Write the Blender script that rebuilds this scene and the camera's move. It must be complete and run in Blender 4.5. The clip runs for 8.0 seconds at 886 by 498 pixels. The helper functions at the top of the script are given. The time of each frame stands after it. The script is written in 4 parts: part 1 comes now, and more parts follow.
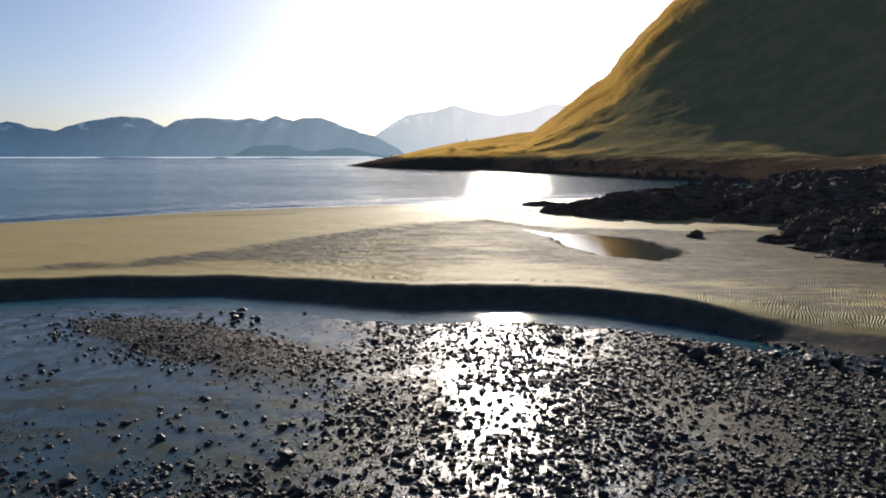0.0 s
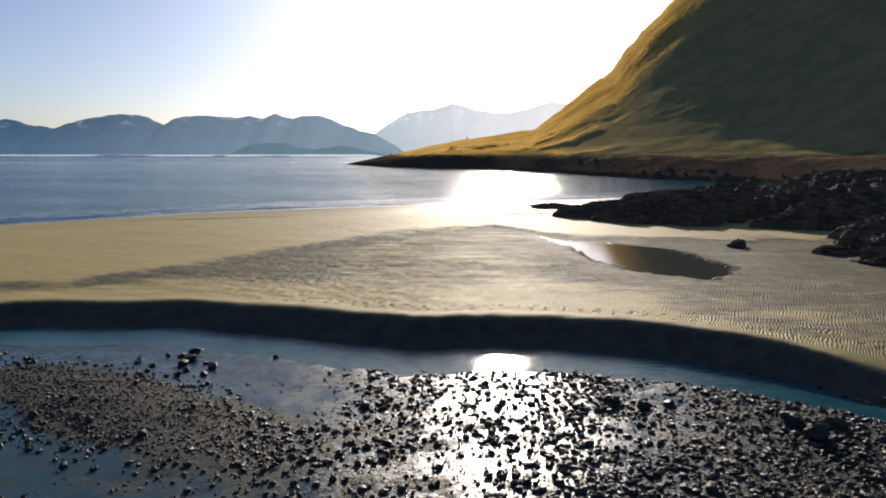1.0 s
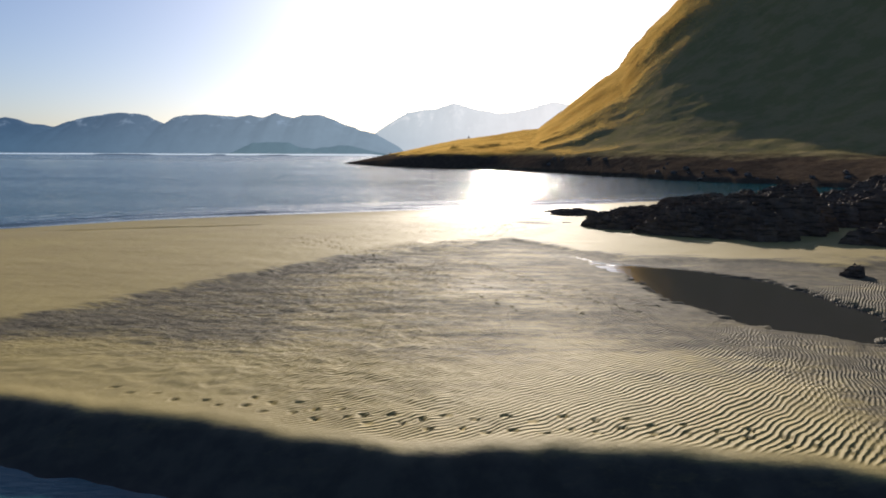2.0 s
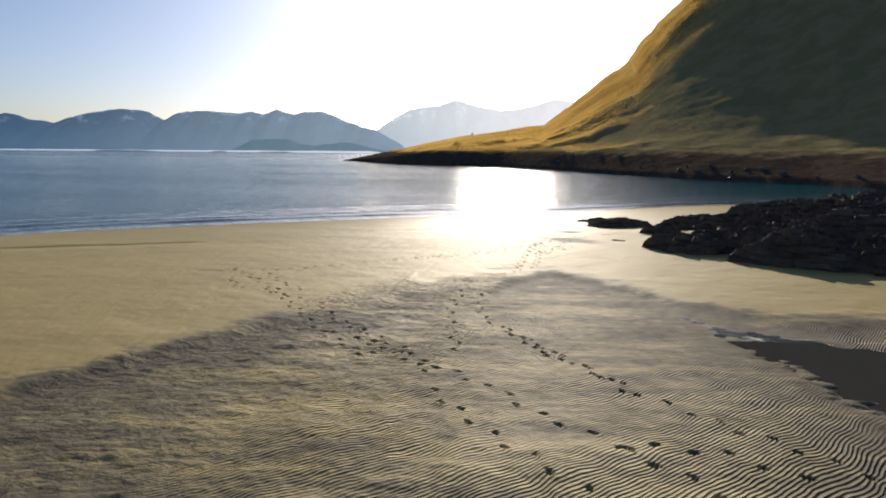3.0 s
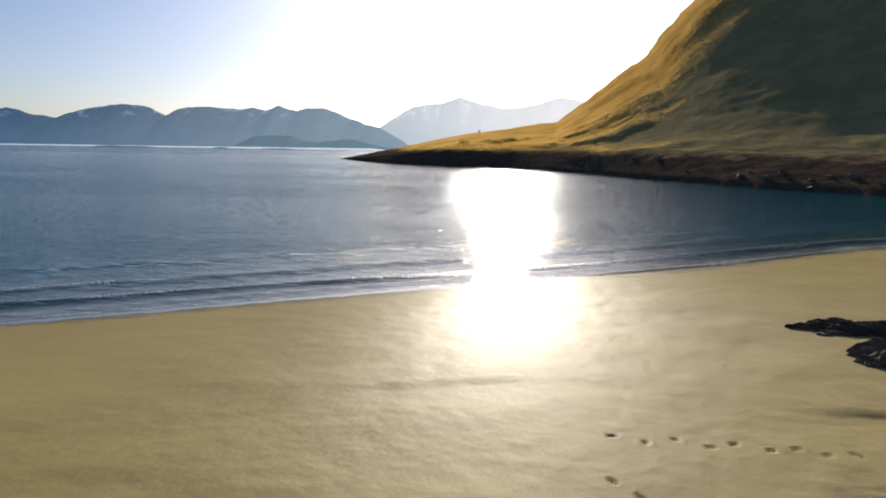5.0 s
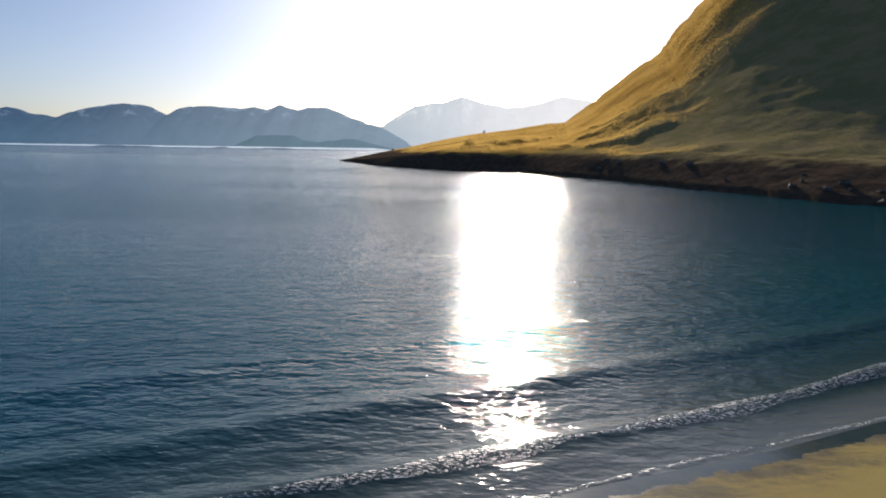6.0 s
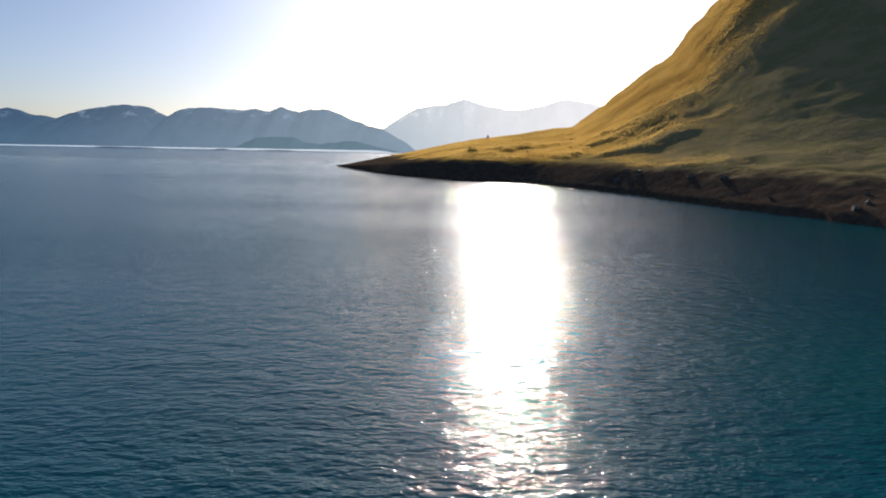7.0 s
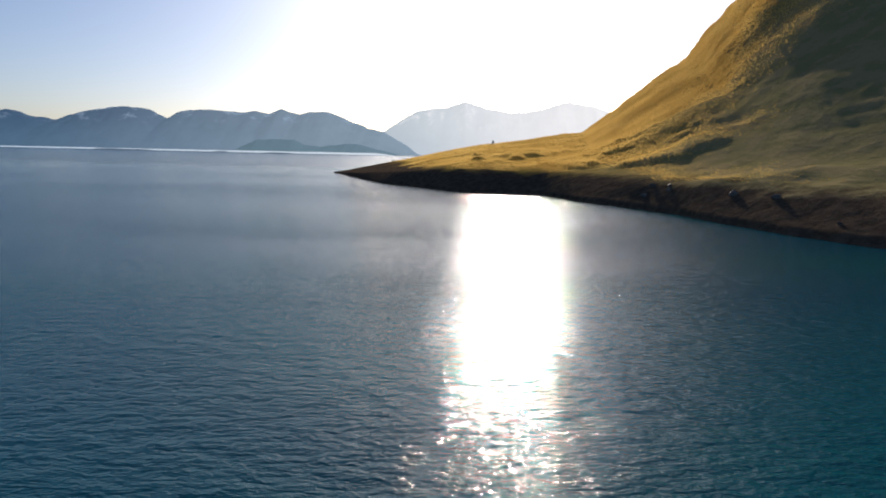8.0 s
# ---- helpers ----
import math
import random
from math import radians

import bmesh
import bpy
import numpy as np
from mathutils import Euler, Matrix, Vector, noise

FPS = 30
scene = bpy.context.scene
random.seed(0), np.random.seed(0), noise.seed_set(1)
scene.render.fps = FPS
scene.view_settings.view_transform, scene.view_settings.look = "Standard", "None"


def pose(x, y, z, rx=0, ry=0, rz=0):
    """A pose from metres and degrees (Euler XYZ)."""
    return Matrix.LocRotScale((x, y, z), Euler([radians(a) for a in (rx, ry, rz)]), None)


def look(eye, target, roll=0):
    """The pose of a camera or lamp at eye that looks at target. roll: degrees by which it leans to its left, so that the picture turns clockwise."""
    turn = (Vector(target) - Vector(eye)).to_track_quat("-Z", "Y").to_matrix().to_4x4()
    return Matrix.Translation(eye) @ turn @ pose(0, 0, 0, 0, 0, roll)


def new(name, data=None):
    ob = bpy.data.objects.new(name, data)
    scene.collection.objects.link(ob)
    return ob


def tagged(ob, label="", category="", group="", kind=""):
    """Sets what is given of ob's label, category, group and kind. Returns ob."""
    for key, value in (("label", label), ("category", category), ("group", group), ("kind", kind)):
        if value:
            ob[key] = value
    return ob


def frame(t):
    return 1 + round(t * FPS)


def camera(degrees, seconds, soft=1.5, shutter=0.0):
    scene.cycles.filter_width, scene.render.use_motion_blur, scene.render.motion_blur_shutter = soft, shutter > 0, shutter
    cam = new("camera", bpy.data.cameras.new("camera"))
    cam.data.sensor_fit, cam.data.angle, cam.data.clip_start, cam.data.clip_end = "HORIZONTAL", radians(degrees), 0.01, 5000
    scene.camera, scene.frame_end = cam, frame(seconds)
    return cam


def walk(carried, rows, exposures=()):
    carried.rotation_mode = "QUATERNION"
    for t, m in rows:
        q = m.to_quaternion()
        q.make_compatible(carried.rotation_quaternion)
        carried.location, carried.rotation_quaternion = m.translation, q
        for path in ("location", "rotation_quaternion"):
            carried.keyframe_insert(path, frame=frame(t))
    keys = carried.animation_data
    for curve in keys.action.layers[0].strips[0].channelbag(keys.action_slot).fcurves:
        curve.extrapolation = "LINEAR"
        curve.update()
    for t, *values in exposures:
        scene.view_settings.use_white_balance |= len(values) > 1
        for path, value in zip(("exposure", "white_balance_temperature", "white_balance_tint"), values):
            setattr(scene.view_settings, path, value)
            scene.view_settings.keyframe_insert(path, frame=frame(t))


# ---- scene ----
cam = camera(70.0, 8.0, soft=1.9)
PATH = [
    (0, (0.778, -0.483, 7.709), (0.735, 1.496, 7.42), 0.0),
    (0.5, (0.516, 2.231, 7.702), (0.474, 4.209, 7.409), 0.0),
    (1, (0.176, 6.369, 7.672), (0.135, 8.347, 7.378), 0.1),
    (1.5, (-0.191, 11.801, 7.57), (-0.232, 13.779, 7.277), 0.2),
    (3, (-1.076, 35.846, 6.901), (-1.123, 37.823, 6.599), 0.5),
    (3.5, (-1.663, 43.449, 7.025), (-1.714, 45.425, 6.72), 0.6),
    (4, (-2.184, 51.632, 7.181), (-2.237, 53.608, 6.874), 0.8),
    (4.5, (-2.491, 60.35, 7.229), (-2.544, 62.326, 6.921), 0.9),
    (6, (-4.591, 90.226, 8.813), (-4.652, 92.201, 8.502), 0.9),
    (6.5, (-4.75, 100.599, 9.815), (-4.814, 102.574, 9.506), 1.0),
    (7, (-5.354, 110.82, 11.009), (-5.419, 112.796, 10.704), 1.1),
    (7.5, (-6.221, 120.969, 12.222), (-6.288, 122.945, 11.92), 1.1),
    (8, (-7.681, 131.3, 13.234), (-7.747, 133.276, 12.937), 1.3),
]
walk(cam, [(t, look(eye, target, roll)) for t, eye, target, roll in PATH], [(0, 0.0, 6200, 16)])
from mathutils.bvhtree import BVHTree

# ---- light: low sun straight ahead over the headland, clear sky ----
SUN_EL, SUN_AZ = 18.5, 4.4
to_sun = Vector((math.sin(radians(SUN_AZ)) * math.cos(radians(SUN_EL)),
                 math.cos(radians(SUN_AZ)) * math.cos(radians(SUN_EL)), math.sin(radians(SUN_EL))))
sun = new("sun", bpy.data.lights.new("sun", "SUN"))
sun.data.energy, sun.data.angle, sun.data.color = 5.0, radians(0.55), (1.0, 0.89, 0.70)
sun.matrix_world = look(to_sun * 200, (0, 0, 0))
world = bpy.data.worlds.new("sky")
scene.world = world
world.use_nodes = True
wt = world.node_tree
sky = wt.nodes.new("ShaderNodeTexSky")
sky.sky_type, sky.sun_disc = "NISHITA", False
sky.sun_elevation, sky.sun_rotation = radians(SUN_EL), radians(SUN_AZ)
sky.air_density, sky.dust_density, sky.ozone_density = 0.85, 1.3, 3.5
background = wt.nodes["Background"]
background.inputs["Strength"].default_value = 0.092
wt.links.new(sky.outputs[0], background.inputs[0])


# ---- materials ----
class Mat:
    """A node material with a few short-hands."""

    def __init__(self, name):
        self.m = bpy.data.materials.new(name)
        self.m.use_nodes = True
        self.t = self.m.node_tree
        self.b = self.t.nodes["Principled BSDF"]
        self.geo = self.n("ShaderNodeNewGeometry")
        self.pos = self.geo.outputs["Position"]

    def n(self, kind, **props):
        node = self.t.nodes.new(kind)
        for key, value in props.items():
            setattr(node, key, value)
        return node

    def put(self, socket, value):
        if isinstance(value, bpy.types.NodeSocket):
            self.t.links.new(value, socket)
        elif value is not None:
            if socket.type == "RGBA" and len(value) == 3:
                value = (*value, 1)
            socket.default_value = value
        return self

    def noise(self, scale, detail=4, rough=0.55, stretch=None, lacunarity=2.0, distortion=0.0, w=0.0, turn=0.0):
        node = self.n("ShaderNodeTexNoise", noise_dimensions="3D")
        vec = self.pos
        if stretch or w:
            mp = self.n("ShaderNodeMapping")
            self.put(mp.inputs["Vector"], self.pos)
            mp.inputs["Scale"].default_value = stretch or (1, 1, 1)
            mp.inputs["Location"].default_value = (w, w * 1.7, 0)
            mp.inputs["Rotation"].default_value = (0, 0, radians(turn))
            vec = mp.outputs[0]
        self.put(node.inputs["Vector"], vec)
        for key, value in (("Scale", scale), ("Detail", detail), ("Roughness", rough), ("Lacunarity", lacunarity), ("Distortion", distortion)):
            node.inputs[key].default_value = value
        return node.outputs["Fac"]

    def step(self, fac, lo, hi, a=0.0, b=1.0):
        node = self.n("ShaderNodeMapRange", interpolation_type="SMOOTHSTEP")
        self.put(node.inputs[0], fac)
        for i, v in zip((1, 2, 3, 4), (lo, hi, a, b)):
            self.put(node.inputs[i], v)
        return node.outputs[0]

    def math(self, op, a, b=0.0):
        node = self.n("ShaderNodeMath", operation=op)
        self.put(node.inputs[0], a).put(node.inputs[1], b)
        return node.outputs[0]

    def mix(self, fac, a, b):
        node = self.n("ShaderNodeMix", data_type="RGBA")
        self.put(node.inputs[0], fac).put(node.inputs[6], a).put(node.inputs[7], b)
        return node.outputs[2]

    def lerp(self, fac, a, b):
        node = self.n("ShaderNodeMix", data_type="FLOAT")
        self.put(node.inputs[0], fac).put(node.inputs[2], a).put(node.inputs[3], b)
        return node.outputs[0]

    def cells(self, scale, stretch=(1, 1, 1)):
        """Pebble-like cells: height of each and a random tone."""
        node = self.n("ShaderNodeTexVoronoi", feature="F1")
        mp = self.n("ShaderNodeMapping")
        self.put(mp.inputs["Vector"], self.pos)
        mp.inputs["Scale"].default_value = stretch
        self.put(node.inputs["Vector"], mp.outputs[0])
        node.inputs["Scale"].default_value = scale
        tone = self.n("ShaderNodeSeparateColor")
        self.put(tone.inputs[0], node.outputs["Color"])
        return self.math("SUBTRACT", 1.0, node.outputs["Distance"]), tone.outputs[0]

    def attr(self, name):
        return self.n("ShaderNodeAttribute", attribute_name=name).outputs["Fac"]

    def bump(self, height, distance, strength=1.0, normal=None):
        node = self.n("ShaderNodeBump")
        self.put(node.inputs["Height"], height).put(node.inputs["Distance"], distance).put(node.inputs["Strength"], strength)
        if normal is not None:
            self.put(node.inputs["Normal"], normal)
        return node.outputs[0]

    def done(self, color=None, rough=None, normal=None, **more):
        self.put(self.b.inputs["Base Color"], color).put(self.b.inputs["Roughness"], rough)
        if normal is not None:
            self.put(self.b.inputs["Normal"], normal)
        for key, value in more.items():
            self.put(self.b.inputs[key.replace("_", " ")], value)
        return self.m


def make_sand():
    m = Mat("beach_sand")
    damp_shade, film, mud, grain = (m.attr(k) for k in ("damp_shade", "film", "mud", "grain"))
    big, fine, mid = m.noise(0.12, 4), m.noise(45, 3), m.noise(1.6, 5)
    lump = m.noise(3.2, 5, 0.62, (0.8, 1.2, 1.0), w=23.0)
    dry = m.mix(m.step(big, 0.35, 0.7), (0.425, 0.338, 0.116), (0.360, 0.280, 0.098))
    dry = m.mix(m.step(fine, 0.3, 0.75), dry, (0.295, 0.228, 0.086))
    wet = m.mix(m.step(mid, 0.35, 0.65), (0.116, 0.102, 0.071), (0.168, 0.144, 0.095))
    patchy = m.math("MULTIPLY", m.math("SUBTRACT", m.noise(0.55, 6, 0.68, (0.40, 1.5, 1.0), w=31.0), 0.5), 2.6)
    patchy = m.math("ADD", patchy, m.math("MULTIPLY", m.math("SUBTRACT", m.noise(3.0, 8, 0.75, (0.6, 1.5, 1.0)), 0.5), 2.2))
    # real damp in the sand; on the bank face it also paints shade
    dampness = m.step(m.math("ADD", damp_shade, m.math("MULTIPLY", patchy, m.step(damp_shade, 0.0, 0.3))), 0.0, 1.15)
    col = m.mix(dampness, dry, wet)
    gravel, tone = m.cells(13.0, (0.8, 1.0, 1.0))
    grit, _ = m.cells(31.0)
    gravel = m.math("ADD", m.math("MULTIPLY", gravel, m.lerp(tone, 0.3, 1.0)), m.math("MULTIPLY", grit, 0.35))
    mud_col = m.mix(tone, (0.012, 0.012, 0.011), (0.036, 0.033, 0.028))
    mud_col = m.mix(m.step(m.noise(0.7, 5, 0.65, w=11.0), 0.4, 0.65), mud_col, (0.022, 0.021, 0.017))
    clay = m.mix(m.step(m.noise(0.8, 6, 0.65, (0.4, 1.6, 1.0), w=5.0), 0.35, 0.65), (0.026, 0.040, 0.039), (0.046, 0.060, 0.058))
    mud_col = m.mix(m.attr("clay"), mud_col, clay)
    weed = m.math("MULTIPLY", m.step(m.noise(1.3, 6, 0.7, w=7.0), 0.46, 0.62), m.attr("weed"))
    mud_col = m.mix(m.math("MULTIPLY", weed, 0.8), mud_col, m.mix(tone, (0.030, 0.050, 0.014), (0.085, 0.110, 0.030)))
    # dark pool bed, and shade of the bank face put into the colour
    col = m.mix(m.attr("silt_shade"), col, m.mix(m.step(mid, 0.3, 0.7), (0.030, 0.029, 0.031), (0.042, 0.039, 0.040)))
    mud_col = m.mix(m.math("MULTIPLY", m.attr("bar"), 0.8), mud_col, m.mix(tone, (0.040, 0.036, 0.025), (0.115, 0.098, 0.065)))
    col = m.mix(mud, col, mud_col)
    pools = m.step(m.math("ADD", film, m.math("MULTIPLY", m.math("SUBTRACT", m.noise(0.9, 8, 0.72, (0.75, 1.2, 1.0), w=3.0), 0.5), 2.4)), 0.40, 0.66)
    pools = m.math("MULTIPLY", pools, m.step(film, 0.02, 0.15))
    col = m.mix(m.math("MULTIPLY", pools, 0.8), col, m.mix(m.attr("clay"), (0.007, 0.040, 0.058), (0.013, 0.046, 0.058)))
    rough = m.lerp(m.attr("sheen"), m.lerp(dampness, 0.68, 0.72), 0.45)
    rough = m.lerp(mud, rough, m.lerp(tone, 0.40, 0.72))
    rough = m.lerp(pools, rough, m.lerp(mud, 0.11, m.lerp(m.step(mid, 0.35, 0.7), 0.18, 0.48)))
    worn = m.step(m.noise(1.1, 5, 0.6, w=19.0), 0.25, 0.6, 0.4, 1.0)
    waves = None
    for phase, weight in (("turns", "ripple"), ("cross_turns", "cross_ripple")):
        crest = m.math("SINE", m.math("MULTIPLY", m.attr(phase), 2 * math.pi))
        crest = m.math("POWER", m.math("ADD", m.math("MULTIPLY", crest, 0.5), 0.5), 1.3)
        wave = m.math("MULTIPLY", m.math("MULTIPLY", crest, worn), m.attr(weight))
        waves = wave if waves is None else m.math("ADD", waves, wave)
    n1 = m.bump(waves, 0.050)
    soft = m.lerp(m.attr("sheen"), 1.0, 0.25)
    n2 = m.bump(mid, m.lerp(mud, 0.05, 0.06), m.math("MULTIPLY", soft, m.lerp(pools, 0.8, 0.12)), n1)
    n3 = m.bump(m.math("MULTIPLY", lump, grain), 0.12, 1.0, n2)
    n4 = m.bump(fine, 0.006, m.math("MULTIPLY", soft, m.lerp(pools, 0.7, 0.05)), n3)
    n5 = m.bump(m.math("MULTIPLY", gravel, m.math("SUBTRACT", mud, m.math("MULTIPLY", m.attr("clay"), 0.85))), 0.028, m.lerp(pools, 1.0, 0.26), n4)
    wet_gloss = m.math("MAXIMUM", m.math("MULTIPLY", mud, 0.10), pools)
    dry_gloss = m.lerp(m.attr("sheen"), m.lerp(dampness, 0.19, 0.06), 0.026)
    return m.done(col, rough, n5, Specular_IOR_Level=m.lerp(wet_gloss, m.lerp(mud, dry_gloss, 0.10), 0.30))


def make_water():
    m = Mat("sea_water")
    sep = m.n("ShaderNodeSeparateXYZ")
    m.put(sep.inputs[0], m.pos)
    wind = m.step(m.noise(0.02, 4, 0.55, (0.3, 1.0, 1.0)), 0.36, 0.66)
    far = m.step(sep.outputs[1], 150, 800)
    open_sea = m.step(m.math("ADD", sep.outputs[1], m.math("MULTIPLY", m.noise(0.004, 3, 0.5, (0.3, 1.0, 1.0)), 300.0)), 720, 860)
    shallow = m.attr("shallow")
    still = m.math("MULTIPLY", m.math("MULTIPLY", m.lerp(wind, 0.7, 1.2), m.lerp(open_sea, m.lerp(far, 1.0, 0.35), 1.8)), m.lerp(shallow, 1.0, 0.4))
    a = m.noise(0.8, 2, 0.5, (0.62, 1.05, 1.0), distortion=0.4, turn=-12)
    b = m.noise(2.4, 2, 0.5, (0.55, 1.15, 1.0), w=13.0, turn=-14)
    c = m.noise(6.5, 2, 0.5, (0.7, 1.2, 1.0), turn=-14)
    n1 = m.bump(a, m.math("MULTIPLY", still, 0.20))
    n2 = m.bump(b, m.math("MULTIPLY", still, 0.115), 1.0, n1)
    n3 = m.bump(c, m.math("MULTIPLY", still, 0.042), 1.0, n2)
    col = m.mix(m.step(m.noise(0.02, 3), 0.3, 0.7), (0.000, 0.056, 0.090), (0.000, 0.074, 0.092))
    col = m.mix(shallow, col, (0.035, 0.060, 0.062))
    col = m.mix(m.step(shallow, 0.88, 0.99, 0.0, 0.6), col, (0.22, 0.24, 0.24))
    return m.done(col, m.lerp(open_sea, m.lerp(far, 0.055, 0.11), 0.22), n3, IOR=1.333, Specular_IOR_Level=0.27)


def make_rock(name, dark, light, moss, gloss=0.5, spec=0.5, fracture=1.4):
    m = Mat(name)
    a, b, c = m.noise(0.7, 6, 0.65), m.noise(5.0, 6, 0.7), m.noise(28, 4, 0.7)
    strata = m.noise(1.2, 5, 0.6, (0.6, 0.6, 4.0))
    col = m.mix(m.step(a, 0.3, 0.7), dark, light)
    col = m.mix(m.step(strata, 0.48, 0.62), col, tuple(0.55 * v for v in dark))
    col = m.mix(m.math("MULTIPLY", m.step(b, 0.55, 0.7), 0.6), col, moss)
    rnd = m.n("ShaderNodeObjectInfo").outputs["Random"]
    col = m.mix(m.math("MULTIPLY", rnd, 0.35), col, tuple(0.5 * v for v in light))
    crack, _ = m.cells(fracture, (1.0, 0.7, 1.8))
    n0 = m.bump(crack, 0.35 / fracture)
    n1 = m.bump(b, 0.10 if fracture < 3 else 0.02, 1.0, n0)
    n2 = m.bump(c, 0.02 if fracture < 3 else 0.006, 0.8, n1)
    return m.done(col, m.lerp(m.step(b, 0.3, 0.7), gloss - 0.12, gloss + 0.2), n2, Specular_IOR_Level=spec)


def make_hill():
    m = Mat("hillside")
    sep = m.n("ShaderNodeSeparateXYZ")
    m.put(sep.inputs[0], m.pos)
    nrm = m.n("ShaderNodeSeparateXYZ")
    m.put(nrm.inputs[0], m.geo.outputs["Normal"])
    a, b, c = m.noise(0.016, 6, 0.6), m.noise(0.09, 6, 0.68), m.noise(0.5, 5, 0.7)
    grass = m.mix(m.step(b, 0.35, 0.65), (0.46, 0.31, 0.075), (0.36, 0.24, 0.055))
    grass = m.mix(m.step(c, 0.5, 0.8, 0.0, 0.6), grass, (0.20, 0.15, 0.05))
    heath = m.mix(m.step(b, 0.4, 0.6), (0.235, 0.205, 0.092), (0.30, 0.24, 0.120))
    # sun glare put into the grass colour: gold near it, heath beyond
    across = m.math("SUBTRACT", sep.outputs[0], m.math("MULTIPLY", sep.outputs[1], 0.45))
    glare_fade = m.step(m.math("ADD", across, m.math("MULTIPLY", m.math("SUBTRACT", a, 0.5), 90.0)), -155, -70)
    col = m.mix(glare_fade, grass, heath)
    rock = m.mix(m.step(c, 0.3, 0.7), (0.060, 0.044, 0.031), (0.105, 0.078, 0.055))
    low = m.step(m.math("ADD", sep.outputs[2], m.math("MULTIPLY", m.math("SUBTRACT", b, 0.5), 9.0)), 6.0, 9.0, 1.0, 0.0)
    steep = m.step(m.math("ADD", nrm.outputs[2], m.math("MULTIPLY", m.math("SUBTRACT", b, 0.5), 0.5)), 0.52, 0.66, 1.0, 0.0)
    col = m.mix(m.math("MAXIMUM", low, m.math("MULTIPLY", steep, 0.6)), col, rock)
    n1 = m.bump(b, 0.8)
    n2 = m.bump(c, 0.25, 0.8, n1)
    return m.done(col, 0.9, n2, Specular_IOR_Level=0.0)


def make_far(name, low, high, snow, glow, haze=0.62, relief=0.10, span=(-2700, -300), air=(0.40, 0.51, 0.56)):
    """Distant land seen through kilometres of bright sea air, its haze painted as emission."""
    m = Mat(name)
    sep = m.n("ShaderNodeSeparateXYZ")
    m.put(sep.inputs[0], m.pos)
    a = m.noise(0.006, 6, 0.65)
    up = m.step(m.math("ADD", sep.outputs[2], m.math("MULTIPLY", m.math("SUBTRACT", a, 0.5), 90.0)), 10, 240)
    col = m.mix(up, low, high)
    # haze put into the colour, stronger along span
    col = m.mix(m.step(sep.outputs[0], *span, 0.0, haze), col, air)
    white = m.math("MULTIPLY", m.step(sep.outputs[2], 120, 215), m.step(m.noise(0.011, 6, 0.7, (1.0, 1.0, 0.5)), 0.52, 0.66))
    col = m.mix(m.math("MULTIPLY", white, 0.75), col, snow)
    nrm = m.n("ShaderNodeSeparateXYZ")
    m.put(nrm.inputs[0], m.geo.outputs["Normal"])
    # light from the right painted onto the slopes by their facing
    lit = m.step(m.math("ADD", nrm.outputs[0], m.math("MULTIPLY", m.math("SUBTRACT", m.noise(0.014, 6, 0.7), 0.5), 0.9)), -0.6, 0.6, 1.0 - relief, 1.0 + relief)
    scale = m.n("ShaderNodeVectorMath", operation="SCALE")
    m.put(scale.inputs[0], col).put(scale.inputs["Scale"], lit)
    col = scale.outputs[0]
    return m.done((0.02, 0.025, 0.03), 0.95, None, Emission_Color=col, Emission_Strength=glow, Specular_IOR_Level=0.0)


def make_plain(name, color, rough, spread=0.25, scale=6.0, bump=0.01):
    m = Mat(name)
    a = m.noise(scale, 5, 0.65)
    col = m.mix(m.step(a, 0.3, 0.7), tuple(c * (1 - spread) for c in color), tuple(c * (1 + spread) for c in color))
    return m.done(col, rough, m.bump(a, bump))


SAND, WATER, HILL = make_sand(), make_water(), make_hill()
SHORE_ROCK = make_rock("shore_rock", (0.092, 0.067, 0.050), (0.215, 0.155, 0.110), (0.13, 0.105, 0.052), 0.82, 0.08)
STONE = make_rock("wet_stone", (0.022, 0.021, 0.021), (0.065, 0.060, 0.055), (0.085, 0.092, 0.02), 0.45, 0.22, 6.0)
def make_foam():
    m = Mat("sea_foam")
    holes = m.step(m.noise(14.0, 6, 0.75, (0.5, 1.3, 1.0)), 0.52, 0.58)
    return m.done((0.75, 0.77, 0.77), 0.35, m.bump(m.noise(20, 3), 0.02), Alpha=holes)


def make_stream():
    m = Mat("stream_water")
    ripple = m.noise(3.5, 4, 0.55, (0.5, 1.6, 1.0))
    col = m.mix(m.step(m.noise(0.5, 4), 0.35, 0.65), (0.010, 0.060, 0.082), (0.022, 0.085, 0.105))
    return m.done(col, m.lerp(m.noise(0.8, 3), 0.03, 0.12), m.bump(ripple, 0.02), IOR=1.333, Specular_IOR_Level=0.24)


FOAM, STREAM = make_foam(), make_stream()
def make_puddle():
    m = Mat("puddle_water")
    return m.done((0.052, 0.048, 0.044), 0.05, m.bump(m.noise(3.0, 3, 0.5, (0.6, 1.4, 1.0)), 0.004), IOR=1.333)


PUDDLE = make_puddle()
# emission for the bright line at the far waterline
FAR_GLOW_LINE = make_far("far_glow_line", (0.50, 0.60, 0.68), (0.50, 0.60, 0.68), (0.5, 0.6, 0.64), 1.0, 0.6, 0.02, (-2700, -300), (0.72, 0.78, 0.78))
PALE_ROCK = make_rock("pale_boulder", (0.12, 0.10, 0.085), (0.26, 0.22, 0.19), (0.10, 0.09, 0.06), 0.75, 0.2, 2.0)
KELP = make_plain("dried_kelp", (0.05, 0.035, 0.02), 0.5, 0.4, 9.0, 0.02)
WOOD = make_plain("driftwood_grey", (0.30, 0.25, 0.20), 0.8, 0.3, 12.0, 0.01)
